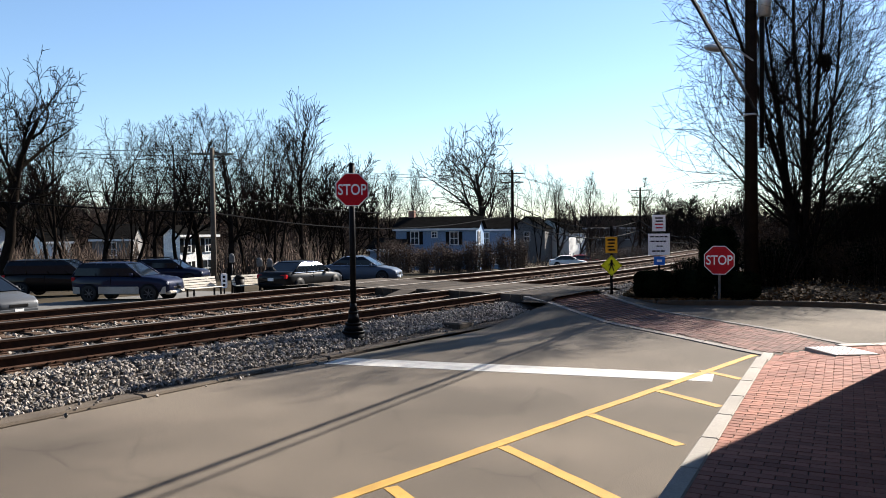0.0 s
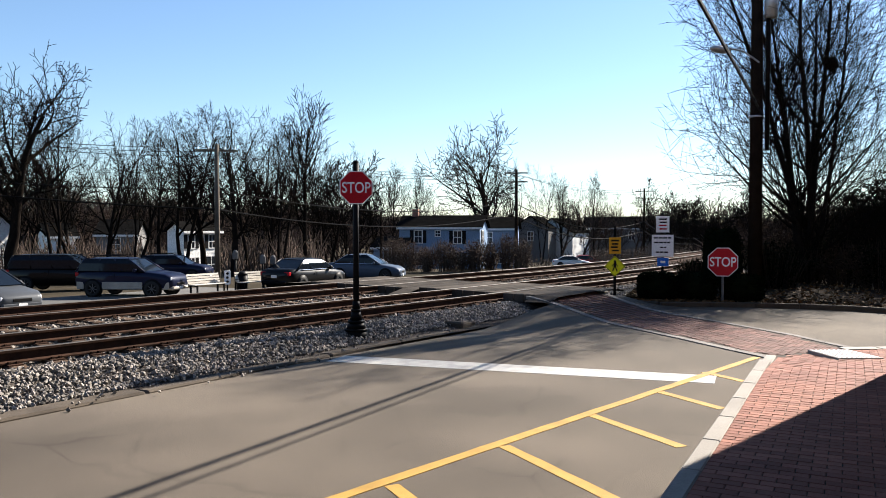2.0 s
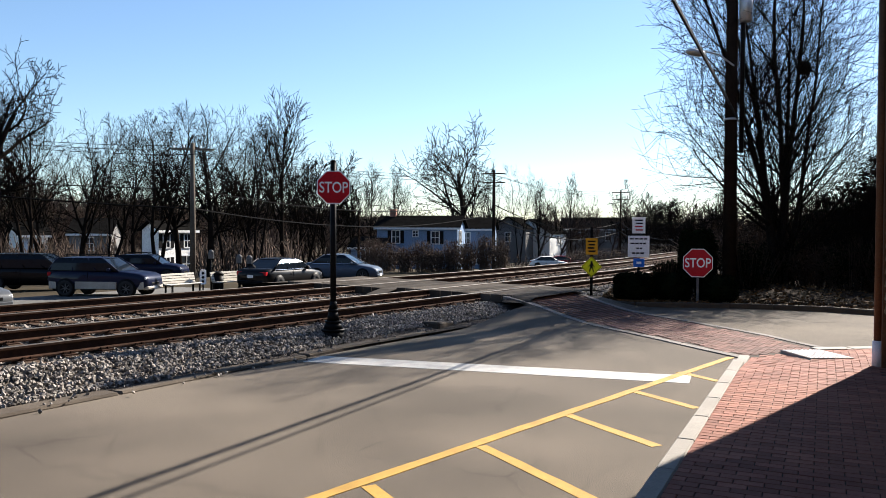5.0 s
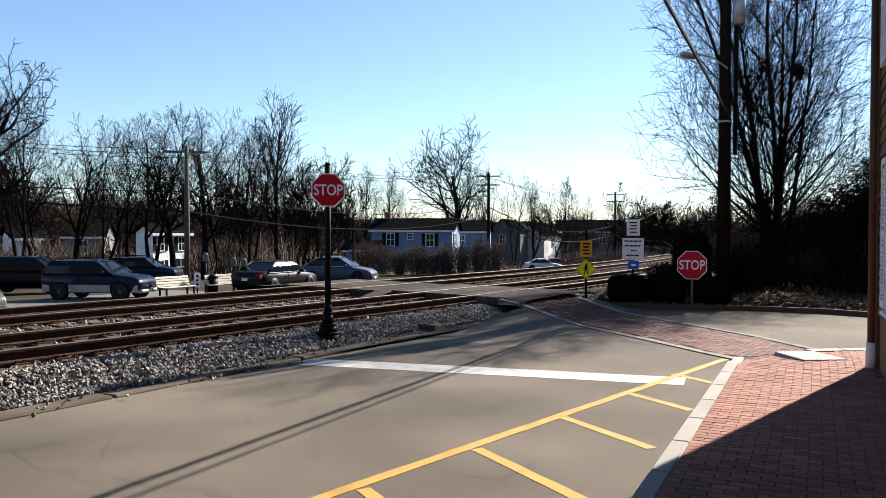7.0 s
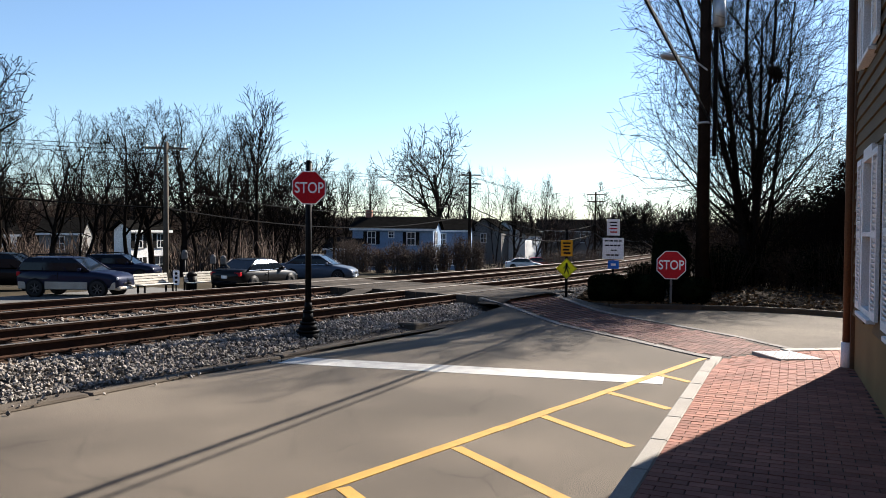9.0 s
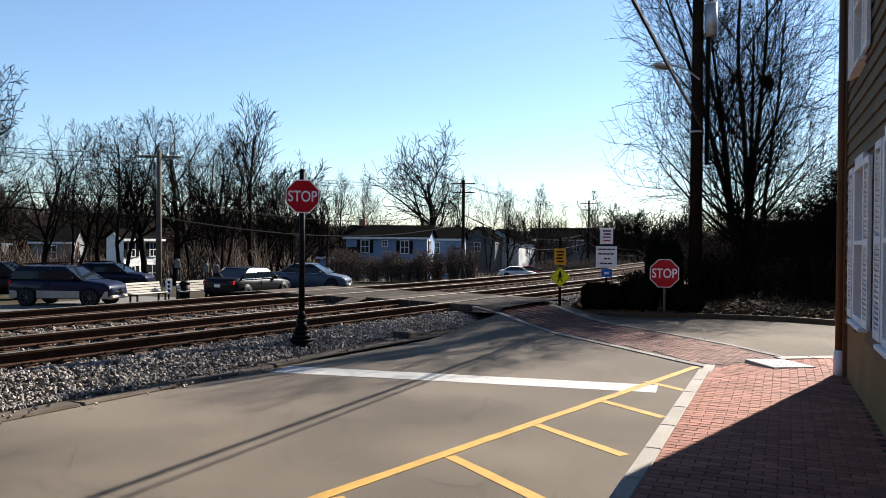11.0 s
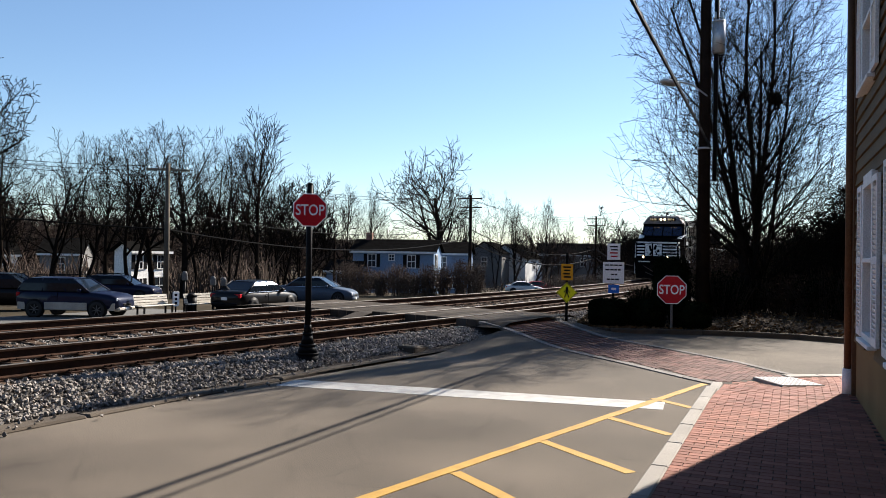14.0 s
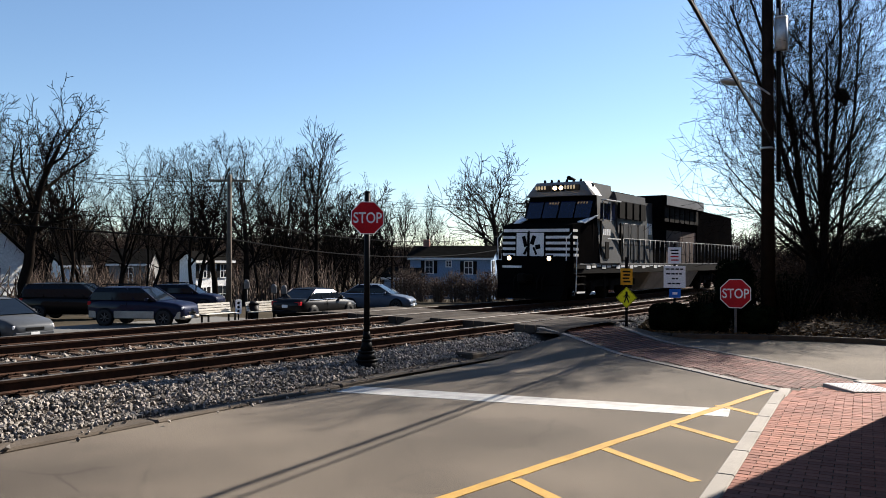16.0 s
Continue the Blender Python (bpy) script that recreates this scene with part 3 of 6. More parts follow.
for x, z, l, w, a in ((0.0, 0.045, 0.13, 0.06, 6), (-0.035, -0.07, 0.13, 0.03, 22), (0.035, -0.07, 0.13, 0.03, -20), (0.045, 0.04, 0.11, 0.022, -38), (-0.045, 0.04, 0.1, 0.022, 42)):
    add_box(bm, -w / 2, w / 2, -0.001, 0.001, -l / 2, l / 2, m=pose(x, 0, z, 0, a, 0))
part("walking_symbol", bm, BLACK_INK, ped, "black walking symbol", m=pose(0, -0.009, 0.87))
amb = part("amber_panel", box(-0.15, 0.15, -0.003, 0.003, -0.21, 0.21, bev=0.001), ORANGE_SIGN, ped, "amber panel with unreadable lines", m=pose(0, 0, 1.4))
for k in range(4):
    part("text_bar", box(-0.1 + 0.02 * (k % 2), 0.1 - 0.015 * (k % 3), -0.001, 0.001, -0.022, 0.022), BLACK_INK, amb, m=pose(0, -0.005, 0.13 - 0.085 * k))

pw = at(15.33, 20.9, 0.12)
wsign = thing("parking_sign", "white notice signs above a small blue sign on a post", "road sign", facing(pw, 0))
part("post", box(-0.03, 0.03, 0.012, 0.05, -0.2, 2.25, bev=0.006), BLACK_METAL, wsign)
big = part("notice_plate", box(-0.27, 0.27, -0.003, 0.003, -0.28, 0.28, bev=0.002), WHITE_SIGN, wsign, "white square notice", m=pose(0, 0, 1.4))
for x0, x1, z, h in ((-0.22, 0.22, 0.2, 0.035), (-0.21, 0.2, 0.08, 0.04), (-0.06, 0.1, -0.045, 0.035), (-0.17, 0.17, -0.17, 0.04)):
    x = x0
    while x < x1 - 0.02:
        wv = random.uniform(0.05, 0.11)
        part("text_bar", box(x, min(x + wv, x1), -0.001, 0.001, -h / 2, h / 2), BLACK_INK, big, m=pose(0, -0.005, z))
        x += wv + 0.02
up = part("upper_plate", box(-0.165, 0.165, -0.003, 0.003, -0.21, 0.21, bev=0.002), WHITE_SIGN, wsign, "smaller white notice with faded red print", m=pose(0, 0, 1.95))
for k, z in enumerate((0.13, 0.05, -0.03, -0.12)):
    part("text_bar", box(-0.1 + 0.02 * (k % 2), 0.1, -0.001, 0.001, -0.018, 0.018), RED_INK if k > 1 else BLACK_INK, up, m=pose(0, -0.005, z))
part("blue_plate", box(-0.14, 0.14, -0.003, 0.003, -0.11, 0.11, bev=0.002), BLUE_SIGN, wsign, "small blue sign", m=pose(0.01, 0, 0.98))
part("blue_symbol", box(-0.06, 0.06, -0.001, 0.001, -0.03, 0.03), WHITE_SIGN, wsign, m=pose(0.01, -0.005, 0.98))

# ---- poles and wires ----
pole_p = at(21.4, 24.3)
pole_r = thing("utility_pole", "dark wooden utility pole with a transformer and street lamp", "utility pole", pose(pole_p.x, pole_p.y, 0))
part("pole", cyl((0, 0, -0.5), (0, 0, 12.0), 0.2, 0.14, 18), POLEWOOD, pole_r, "tall tapered wooden pole", smooth=False)
part("riser_pipe", cyl((0.27, -0.1, 4.2), (0.29, -0.1, 11), 0.07, 0.07, 10), BLACK_METAL, pole_r, "dark riser conduit")
bm = bmesh.new()
add_cyl(bm, (0.31, -0.2, 7.95), (0.31, -0.2, 8.85), 0.18, 0.18, 18)
add_cyl(bm, (0.31, -0.2, 8.85), (0.31, -0.2, 8.91), 0.195, 0.17, 18)
tr = part("transformer", bm, GREY_METAL, pole_r, "grey pole transformer can")
for dx in (-0.1, 0.1):
    part("bushing", cyl((0.31 + dx, -0.2, 8.91), (0.31 + dx, -0.2, 9.15), 0.035, 0.025, 10), GREY_METAL, tr)
arm_pts = [(0, -0.15, 6.7), (-0.5, -0.3, 6.98), (-0.95, -0.45, 7.03)]
part("lamp_arm", tube(arm_pts, 0.025, 8), GREY_METAL, pole_r, "grey lamp arm")
bm = bmesh.new()
bmesh.ops.create_uvsphere(bm, u_segments=16, v_segments=8, radius=0.2)
bmesh.ops.transform(bm, matrix=Matrix.Translation((-1.22, -0.5, 6.98)) @ pose(0, 0, 0, 0, 4, 20) @ Matrix.Diagonal((1.75, 0.75, 0.5, 1)), verts=bm.verts)
part("lamp_head", bm, GREY_METAL, pole_r, "grey cobra street lamp head", smooth=True)
part("guard_strap", cyl((0, 0, 5.15), (0, 0, 5.2), 0.215, 0.215, 18), GREY_METAL, pole_r)


def wire(name, a, b, drop, r, label, n=18):
    ob = part(name, tube(sag(a, b, drop, n), r, 5), WIRE)
    return tagged(ob, label, "cable")


# twisted drop cable from the pole over the street
start, end = Vector((9.0, 22.5, 5.2)), Vector((-8.0, -11.1, 6.6))
tagged(part("service_cable", tube([start.lerp(end, k / 30) for k in range(31)], 0.034, 6), WIRE), "black twisted service cable over the street", "cable")
coil = [start.lerp(end, k / 400) + Vector((0.035 * math.cos(k * 0.9), 0.0, 0.035 * math.sin(k * 0.9))) for k in range(401)]
tagged(part("service_cable", tube(coil, 0.012, 4), WIRE), "thin conductor wound round the service cable", "cable")
tagged(part("service_cable", tube(sag((9.05, 22.5, 5.08), (-7.7, -11.1, 6.1), 0.0), 0.02, 6), WIRE), "second black service cable over the street", "cable")


def far_pole(az, r, top_el, base_z, rad, mtl, arms, lab, turn):
    p = at(az, r)
    h = 1.9 + r * math.tan(radians(top_el)) - base_z
    ob = thing("utility_pole", lab, "utility pole", pose(p.x, p.y, base_z, 0, 0, turn))
    part("pole", cyl((0, 0, -0.5), (0, 0, h), rad, rad * 0.7, 12), mtl, ob)
    for k in range(arms):
        z = h - 0.35 - 0.9 * k
        arm = part("crossarm", box(-1.15, 1.15, -0.05, 0.05, -0.06, 0.06, bev=0.01), mtl, ob, m=pose(0, 0.1, z))
        for x in (-1.0, -0.45, 0.45, 1.0):
            part("insulator", cyl((x, 0, 0.06), (x, 0, 0.2), 0.04, 0.03, 8), GREY_METAL, arm)
    return p, base_z + h


P1 = far_pole(-16.42, 46, 6.05, -1.3, 0.17, POLEGREY, 1, "grey weathered utility pole with a short crossarm", 12)
P2 = far_pole(5.0, 80, 4.45, -2.6, 0.2, POLEWOOD, 2, "dark utility pole with crossarms before the houses", -8)
P3 = far_pole(14.06, 105, 3.0, -2.6, 0.16, POLEWOOD, 2, "distant utility pole with crossarms", -10)
P4 = far_pole(-4.85, 75, 1.4, -2.5, 0.14, POLEWOOD, 0, "thin dark pole beside the blue house", 0)
P0 = far_pole(-45, 46, 8.0, -1.0, 0.17, POLEGREY, 1, "grey weathered utility pole at the lot's end", 40)
for (pa_, za), (pb_, zb) in ((P0, P1), (P1, P2), (P2, P3)):
    for k, o in enumerate((-0.9, -0.3, 0.5)):
        wire("power_line", pa_ + Vector((o, 0, za - 0.15 - 0.25 * k)), pb_ + Vector((o, 0, zb - 0.15 - 0.25 * k)), 0.8, 0.016, "thin overhead power line")
for dz, r in ((0.46, 0.04), (0.62, 0.03)):
    wire("telephone_cable", P0[0] + Vector((0, 0, 4.4 + dz)), P1[0] + Vector((0, 0, P1[1] * dz)), 0.3, r, "sagging dark telephone cable")
    wire("telephone_cable", P1[0] + Vector((0, 0, P1[1] * dz)), P2[0] + Vector((0, 0, P2[1] * (dz + 0.05) - 0.4)), 1.2, r, "sagging dark telephone cable")
    wire("telephone_cable", P2[0] + Vector((0, 0, P2[1] * (dz - 0.05))), P3[0] + Vector((0, 0, P3[1] * (dz - 0.2))), 1.6, r + 0.02, "sagging dark telephone cable")
    wire("telephone_cable", P3[0] + Vector((0, 0, P3[1] * (dz - 0.2))), at(20, 75, 1.3 + dz), 1.4, r + 0.02, "sagging dark telephone cable")

# ---- the building beside the sidewalk ----
SIDING = mat("tan_clapboard", (0.13, 0.08775, 0.04225), (0.1008, 0.06825, 0.0338), 0.75, 0, 1.2, 50, 0.15, 0.004, per=0.06, stain=0.15)
STUCCO = mat("ochre_stucco", (0.195, 0.13, 0.05525), (0.1625, 0.1073, 0.0455), 0.85, 0, 1.5, 60, 0.3, 0.006, stain=0.2)
BROWN = mat("brown_trim_paint", (0.104, 0.05525, 0.02925), (0.0845, 0.0455, 0.0247), 0.6, 0, 2, 40, 0.1, 0.002)
WHITE_PAINT = mat("white_paint", (0.66, 0.66, 0.66), (0.58, 0.58, 0.58), 0.6, 0, 2, 60, 0.08, 0.002)
PANE = glass("window_glass")
SHINGLE = mat("dark_shingles", (0.01, 0.0095, 0.009), (0.006, 0.0058, 0.0055), 1.0, 0, 2, 20, 0.5, 0.02, spec=0.0)
WALL_Y, WALL_X1, WALL_X0, WALL_H = -1.065, 11.76, -16.0, 6.6
# openings: x0, x1, z0, z1 of the glazed part
OPEN = [(9.55, 10.45, 1.02, 2.82), (7.1, 8.05, 1.0, 2.88), (9.85, 10.75, 4.0, 5.5), (6.2, 7.05, 3.35, 5.0), (3.0, 3.95, 1.0, 2.88), (3.0, 3.9, 4.0, 5.5)]


def spans(z, z2):
    cuts = sorted((a, b) for a, b, c, d_ in OPEN if c < z2 and d_ > z)
    x, out = WALL_X0, []
    for a, b in cuts:
        if a > x:
            out.append((x, a))
        x = max(x, b)
    out.append((x, WALL_X1))
    return out


bld = thing("corner_building", "tan clapboard building with white shutters beside the sidewalk", "building", WM)
zs = sorted({0.0, WALL_H} | {v for o in OPEN for v in o[2:]})
bm = bmesh.new()
for z, z2 in zip(zs[:-1], zs[1:]):
    for a, b in spans(z, z2):
        add_box(bm, a, b, WALL_Y - 0.2, WALL_Y - 0.02, z, z2)
part("street_wall", bm, STUCCO, bld, "ochre street wall")
part("end_wall", box(WALL_X1 - 0.2, WALL_X1, -9.0, WALL_Y - 0.21, 0, WALL_H), STUCCO, bld)
part("back_wall", box(WALL_X0, WALL_X1 - 0.21, -9.2, -9.0, 0, WALL_H), STUCCO, bld)
part("far_wall", box(WALL_X0, WALL_X0 + 0.2, -8.99, WALL_Y - 0.21, 0, WALL_H), STUCCO, bld)
part("upper_floor", box(WALL_X0 + 0.2, WALL_X1 - 0.2, -8.99, WALL_Y - 0.22, 3.0, 3.2), STUCCO, bld)
part("roof", ([(WALL_X0 - 0.4, WALL_Y + 0.4, WALL_H), (WALL_X1 + 0.4, WALL_Y + 0.4, WALL_H), (WALL_X1 + 0.4, -5, WALL_H + 2.6), (WALL_X0 - 0.4, -5, WALL_H + 2.6), (WALL_X0 - 0.4, -9.5, WALL_H), (WALL_X1 + 0.4, -9.5, WALL_H)],
              [(0, 1, 2, 3), (3, 2, 5, 4), (0, 4, 5, 1), (1, 5, 2), (0, 3, 4)]), SHINGLE, bld, "dark shingled roof")
z = 0.86
while z < WALL_H - 0.05:
    for a, b in spans(z, z + 0.17):
        vs = [(a, WALL_Y - 0.02, z), (b, WALL_Y - 0.02, z), (b, WALL_Y + 0.014, z), (a, WALL_Y + 0.014, z), (a, WALL_Y - 0.02, z + 0.172), (b, WALL_Y - 0.02, z + 0.172), (b, WALL_Y - 0.012, z + 0.172), (a, WALL_Y - 0.012, z + 0.172)]
        part("clapboard", (vs, [(0, 3, 2, 1), (3, 7, 6, 2), (4, 5, 6, 7), (0, 4, 7, 3), (1, 2, 6, 5)]), SIDING, bld)
    z += 0.17
part("corner_board", box(WALL_X1 - 0.1, WALL_X1 + 0.02, WALL_Y - 0.1, WALL_Y + 0.03, 0.1, WALL_H, bev=0.005), BROWN, bld, "brown corner board")
sp = part("downspout", cyl((11.82, WALL_Y + 0.06, 0.45), (11.82, WALL_Y + 0.06, WALL_H), 0.055, 0.055, 12), BROWN, bld, "brown downspout")
part("boot", cyl((11.82, WALL_Y + 0.06, 0.08), (11.82, WALL_Y + 0.06, 0.47), 0.075, 0.07, 12), WHITE_PAINT, sp, "white pipe boot")
slat = mesh_of("louvre", box(-0.165, 0.165, -0.006, 0.006, -0.02, 0.02, m=pose(0, 0, 0, -35, 0, 0)), WHITE_PAINT)
for x0, x1, z0, z1 in OPEN:
    win = part("window", box(x0, x1, WALL_Y - 0.12, WALL_Y - 0.10, z0, z1), PANE, bld, "sash window with a dark pane")
    bm = bmesh.new()
    for a, b, c, d_ in ((x0 - 0.07, x0 + 0.05, z0, z1), (x1 - 0.05, x1 + 0.07, z0, z1), (x0 + 0.05, x1 - 0.05, z1 - 0.06, z1 + 0.09), (x0 + 0.05, x1 - 0.05, z0 - 0.01, z0 + 0.06), (x0 + 0.05, x1 - 0.05, (z0 + z1) / 2 - 0.025, (z0 + z1) / 2 + 0.025)):
        add_box(bm, a, b, WALL_Y - 0.098, WALL_Y + 0.045, c, d_, bev=0.004)
    part("window_frame", bm, WHITE_PAINT, win)
    part("sill", box(x0 - 0.12, x1 + 0.12, WALL_Y - 0.1, WALL_Y + 0.09, z0 - 0.06, z0 - 0.012, bev=0.006), WHITE_PAINT, win)
    for sx in (x0 - 0.3, x1 + 0.3):
        bm = bmesh.new()
        for a, b, c, d_ in ((-0.22, -0.165, z0, z1), (0.165, 0.22, z0, z1), (-0.165, 0.165, z0, z0 + 0.09), (-0.165, 0.165, z1 - 0.07, z1), (-0.165, 0.165, (z0 + z1) / 2 - 0.04, (z0 + z1) / 2 + 0.04)):
            add_box(bm, sx + a, sx + b, WALL_Y + 0.016, WALL_Y + 0.055, c, d_, bev=0.003)
        sh = part("shutter", bm, WHITE_PAINT, bld, "white louvred shutter")
        n = int((z1 - z0 - 0.2) / 0.05)
        if x0 > 6:
            for k in range(n):
                zz = z0 + 0.115 + k * (z1 - z0 - 0.2) / n
                if abs(zz - (z0 + z1) / 2) > 0.05:
                    part("louvre", slat, None, sh, m=pose(sx, WALL_Y + 0.036, zz))

# ---- planting bed ----
MULCH = mat("mulch", (0.03, 0.02, 0.014), (0.018, 0.0128, 0.0096), 0.95, 0, 2, 25, 0.8, 0.03, spec=0.03)
LEAF_LITTER = mat("dead_leaves", (0.11, 0.07, 0.035), (0.07, 0.0425, 0.021), 0.9, 0, 5, 30, 0.0, island=0.5)
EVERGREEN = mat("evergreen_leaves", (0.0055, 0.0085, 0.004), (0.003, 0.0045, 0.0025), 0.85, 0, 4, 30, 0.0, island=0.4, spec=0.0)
DARK_TWIG = mat("shrub_twigs", (0.035, 0.0252, 0.0196), (0.021, 0.0154, 0.0126), 0.95, 0, 2, 20, 0.0, island=0.35, spec=0.0)
rim = [(4.9, 21.4), (4.75, 20.2), (5.3, 19.6), (6.5, 19.6), (7.6, 19.45), (8.6, 19.15), (9.7, 18.6), (10.6, 17.6), (11.6, 16.2), (13.2, 14.8), (16.5, 13.6), (24, 12)]
back = [(7.0, 25.6), (8.0, 27), (9.6, 29), (11.5, 31.5), (13.4, 34), (15.4, 36.5), (17.5, 39), (20, 42), (22.5, 45), (25.5, 48), (32, 52), (45, 58)]
n = len(rim)
vs = [(x, y, -0.05) for x, y in rim] + [(x, y, 0.1) for x, y in rim]
for k in range(1, 7):
    f = k / 6
    vs += [(rx + (bx - rx) * f, ry + (by - ry) * f, 0.1 + 0.18 * math.sin(f * 3.1) + 0.06 * noise.noise((rx, f * 5, 0))) for (rx, ry), (bx, by) in zip(rim, back)]
fs = [(j * n + i, j * n + i + 1, (j + 1) * n + i + 1, (j + 1) * n + i) for j in range(7) for i in range(n - 1)]
tagged(part("planting_bed", (vs, fs), MULCH, smooth=True), "dark mulched planting bed with dead leaves", "planting bed", kind="structure")
pk = thing("bed_kerb", "low grey kerb round the planting bed", "kerb", kind="structure")
for (x0, y0), (x1, y1) in zip(rim[1:-1], rim[2:]):
    L = math.hypot(x1 - x0, y1 - y0)
    part("kerb_stone", box(0.005, L - 0.005, -0.13, 0.02, -0.1, 0.125, bev=0.015), OLDKERB, pk, m=pose(x0, y0, 0, 0, 0, math.degrees(math.atan2(y1 - y0, x1 - x0))))


def leaf_cloud(count, place, size, rng, up=0.3):
    V, F = [], []
    for _ in range(count):
        p = place(rng)
        d1 = Vector((rng.gauss(0, 1), rng.gauss(0, 1), rng.gauss(0, up + 0.4))).normalized()
        d2 = d1.cross(Vector((rng.gauss(0, 1), rng.gauss(0, 1), rng.gauss(0, 1)))).normalized()
        a = rng.uniform(*size)
        p = Vector(p)
        o = len(V)
        V += [tuple(p - d1 * a), tuple(p + d2 * a * 0.45), tuple(p + d1 * a), tuple(p - d2 * a * 0.45)]
        F.append((o, o + 1, o + 2, o + 3))
    return V, F


def litter(r):
    k = r.uniform(0, n - 1.01)
    i, f = int(k), r.random() ** 1.6
    rx, ry = (rim[i][c] + (rim[i + 1][c] - rim[i][c]) * (k - i) for c in (0, 1))
    bx, by = (back[i][c] + (back[i + 1][c] - back[i][c]) * (k - i) for c in (0, 1))
    return rx + (bx - rx) * f, ry + (by - ry) * f, 0.13 + 0.18 * math.sin(f * 3.1)


rng = random.Random(11)
tagged(part("dead_leaves", leaf_cloud(6500, litter, (0.04, 0.09), rng, 0.0), LEAF_LITTER), "scattered dry brown leaves on the bed", "leaves", kind="stuff")


def clipped_shrub(p, w, dpt, h, seed, name="clipped_shrub", label="dark evergreen clipped shrub in the planting bed", dens=1.0):
    r = random.Random(seed)
    ob = thing(name, label, "shrub", facing(p))
    bm = bmesh.new()
    bmesh.ops.create_icosphere(bm, subdivisions=3, radius=1)
    for v in bm.verts:
        v.co = Vector((v.co.x * w * 0.46, v.co.y * dpt * 0.46, h * 0.5 + v.co.z * h * 0.46)) * (1 + 0.07 * noise.noise(v.co * 3 + Vector((seed, 0, 0))))
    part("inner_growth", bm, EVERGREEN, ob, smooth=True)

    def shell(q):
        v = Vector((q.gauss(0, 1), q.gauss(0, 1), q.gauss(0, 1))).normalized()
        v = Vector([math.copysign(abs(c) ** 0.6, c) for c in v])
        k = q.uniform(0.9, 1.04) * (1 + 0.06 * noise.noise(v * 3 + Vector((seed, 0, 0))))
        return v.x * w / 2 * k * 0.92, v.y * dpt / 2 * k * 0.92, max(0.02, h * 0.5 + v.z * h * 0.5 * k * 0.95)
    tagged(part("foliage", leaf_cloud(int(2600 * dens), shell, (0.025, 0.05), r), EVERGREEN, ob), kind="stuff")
    return ob


for az, r, w, h, sd in ((15.0, 21.0, 1.12, 0.78, 1), (17.6, 21.2, 1.1, 0.78, 2), (20.6, 21.3, 1.15, 0.74, 3)):
    clipped_shrub(at(az, r, 0.08), w, 1.0, h, sd)
clipped_shrub(at(19.3, 24.5, 0.1), 1.2, 1.2, 1.95, 5, "rounded_shrub", "tall rounded dark evergreen shrub behind the stop sign", 1.3)

# ---- bare trees ----
def grow(rng, height, trunk_r, stems, kids, split=(30, 52), up=0.05, crook=0.06, bare=0.3, minr=0.012, reach=0.6, klen=(0.5, 0.78), lean=(0.12, 0.42), krad=(0.5, 0.7), sides=3):
    """Tapered, gently bowed tubes of a leafless tree: those of the trunk and those of the crown."""
    trunk, crown = [], []

    def limb(p, d, L, r, lev):
        nseg = (9, 8, 6, 4, 3, 2)[lev]
        bow = Vector((rng.gauss(0, 1), rng.gauss(0, 1), rng.gauss(0, 0.5))) * crook * (0.25 if lev == 0 else 0.6)
        pts, rad = [p], [r]
        for k in range(nseg):
            jit = Vector((rng.gauss(0, 1), rng.gauss(0, 1), rng.gauss(0, 0.6))) * crook
            d = (d + bow + jit + Vector((0, 0, up * (0.4 if lev == 0 else 1.0)))).normalized()
            p = p + d * (L / nseg)
            pts.append(p)
            rad.append(max(minr * 0.8, r * (1 - 0.74 * (k + 1) / nseg)))
        (trunk if lev == 0 else crown).append(tube(pts, rad, 8 if lev == 0 else (5 if lev == 1 else sides)))
        if lev >= len(kids):
            return
        m = kids[lev]
        low = bare if lev == 0 else 0.16
        for j in range(m):
            f = min(0.985, low + (1 - low) * (j + rng.random() * 0.95) / m)
            i = f * nseg
            a = int(i)
            q = Vector(pts[a]).lerp(pts[a + 1], i - a)
            axis = (Vector(pts[a + 1]) - Vector(pts[a])).normalized()
            side = axis.orthogonal().normalized()
            side.rotate(Matrix.Rotation(j * 2.4 + rng.random() * 1.3, 3, axis))
            ang = radians(rng.uniform(*split)) * (1.12 - 0.3 * f)
            nd = (axis * math.cos(ang) + side * math.sin(ang)).normalized()
            base = (height * reach if lev == 0 else L)
            limb(q, nd, base * rng.uniform(*klen) * (1.18 - 0.62 * f), max(minr, (rad[a] + (rad[a + 1] - rad[a]) * (i - a)) * rng.uniform(*krad)), lev + 1)

    for k in range(stems):
        t = 6.28 * k / stems + rng.random() * 0.7
        tilt = 0.0 if stems == 1 else rng.uniform(*lean)
        foot = Vector((0.16 * math.cos(t), 0.16 * math.sin(t), -0.3)) if stems > 1 else Vector((0, 0, -0.3))
        limb(foot, Vector((tilt * math.cos(t), tilt * math.sin(t), 1)).normalized(), height * (0.72 if stems == 1 else rng.uniform(0.75, 1.0)), trunk_r * (1 if stems == 1 else rng.uniform(0.6, 0.9)), 0)
    return joined(trunk), joined(crown)


TREES = {}


def tree_meshes(key, seed, **k):
    if key not in TREES:
        t, c = grow(random.Random(seed), **k)
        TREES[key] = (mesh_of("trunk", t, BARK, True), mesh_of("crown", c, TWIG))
    return TREES[key]


def tree(p, key, scale, turn, label, name="bare_tree", **k):
    t, c = tree_meshes(key, **k)
    ob = thing(name, label, "tree", pose(*p, 0, 0, turn) @ Matrix.Diagonal((scale[0], scale[0], scale[1], 1)))
    part("trunk", t, None, ob)
    part("crown", c, None, ob, "bare twiggy crown")
    return ob


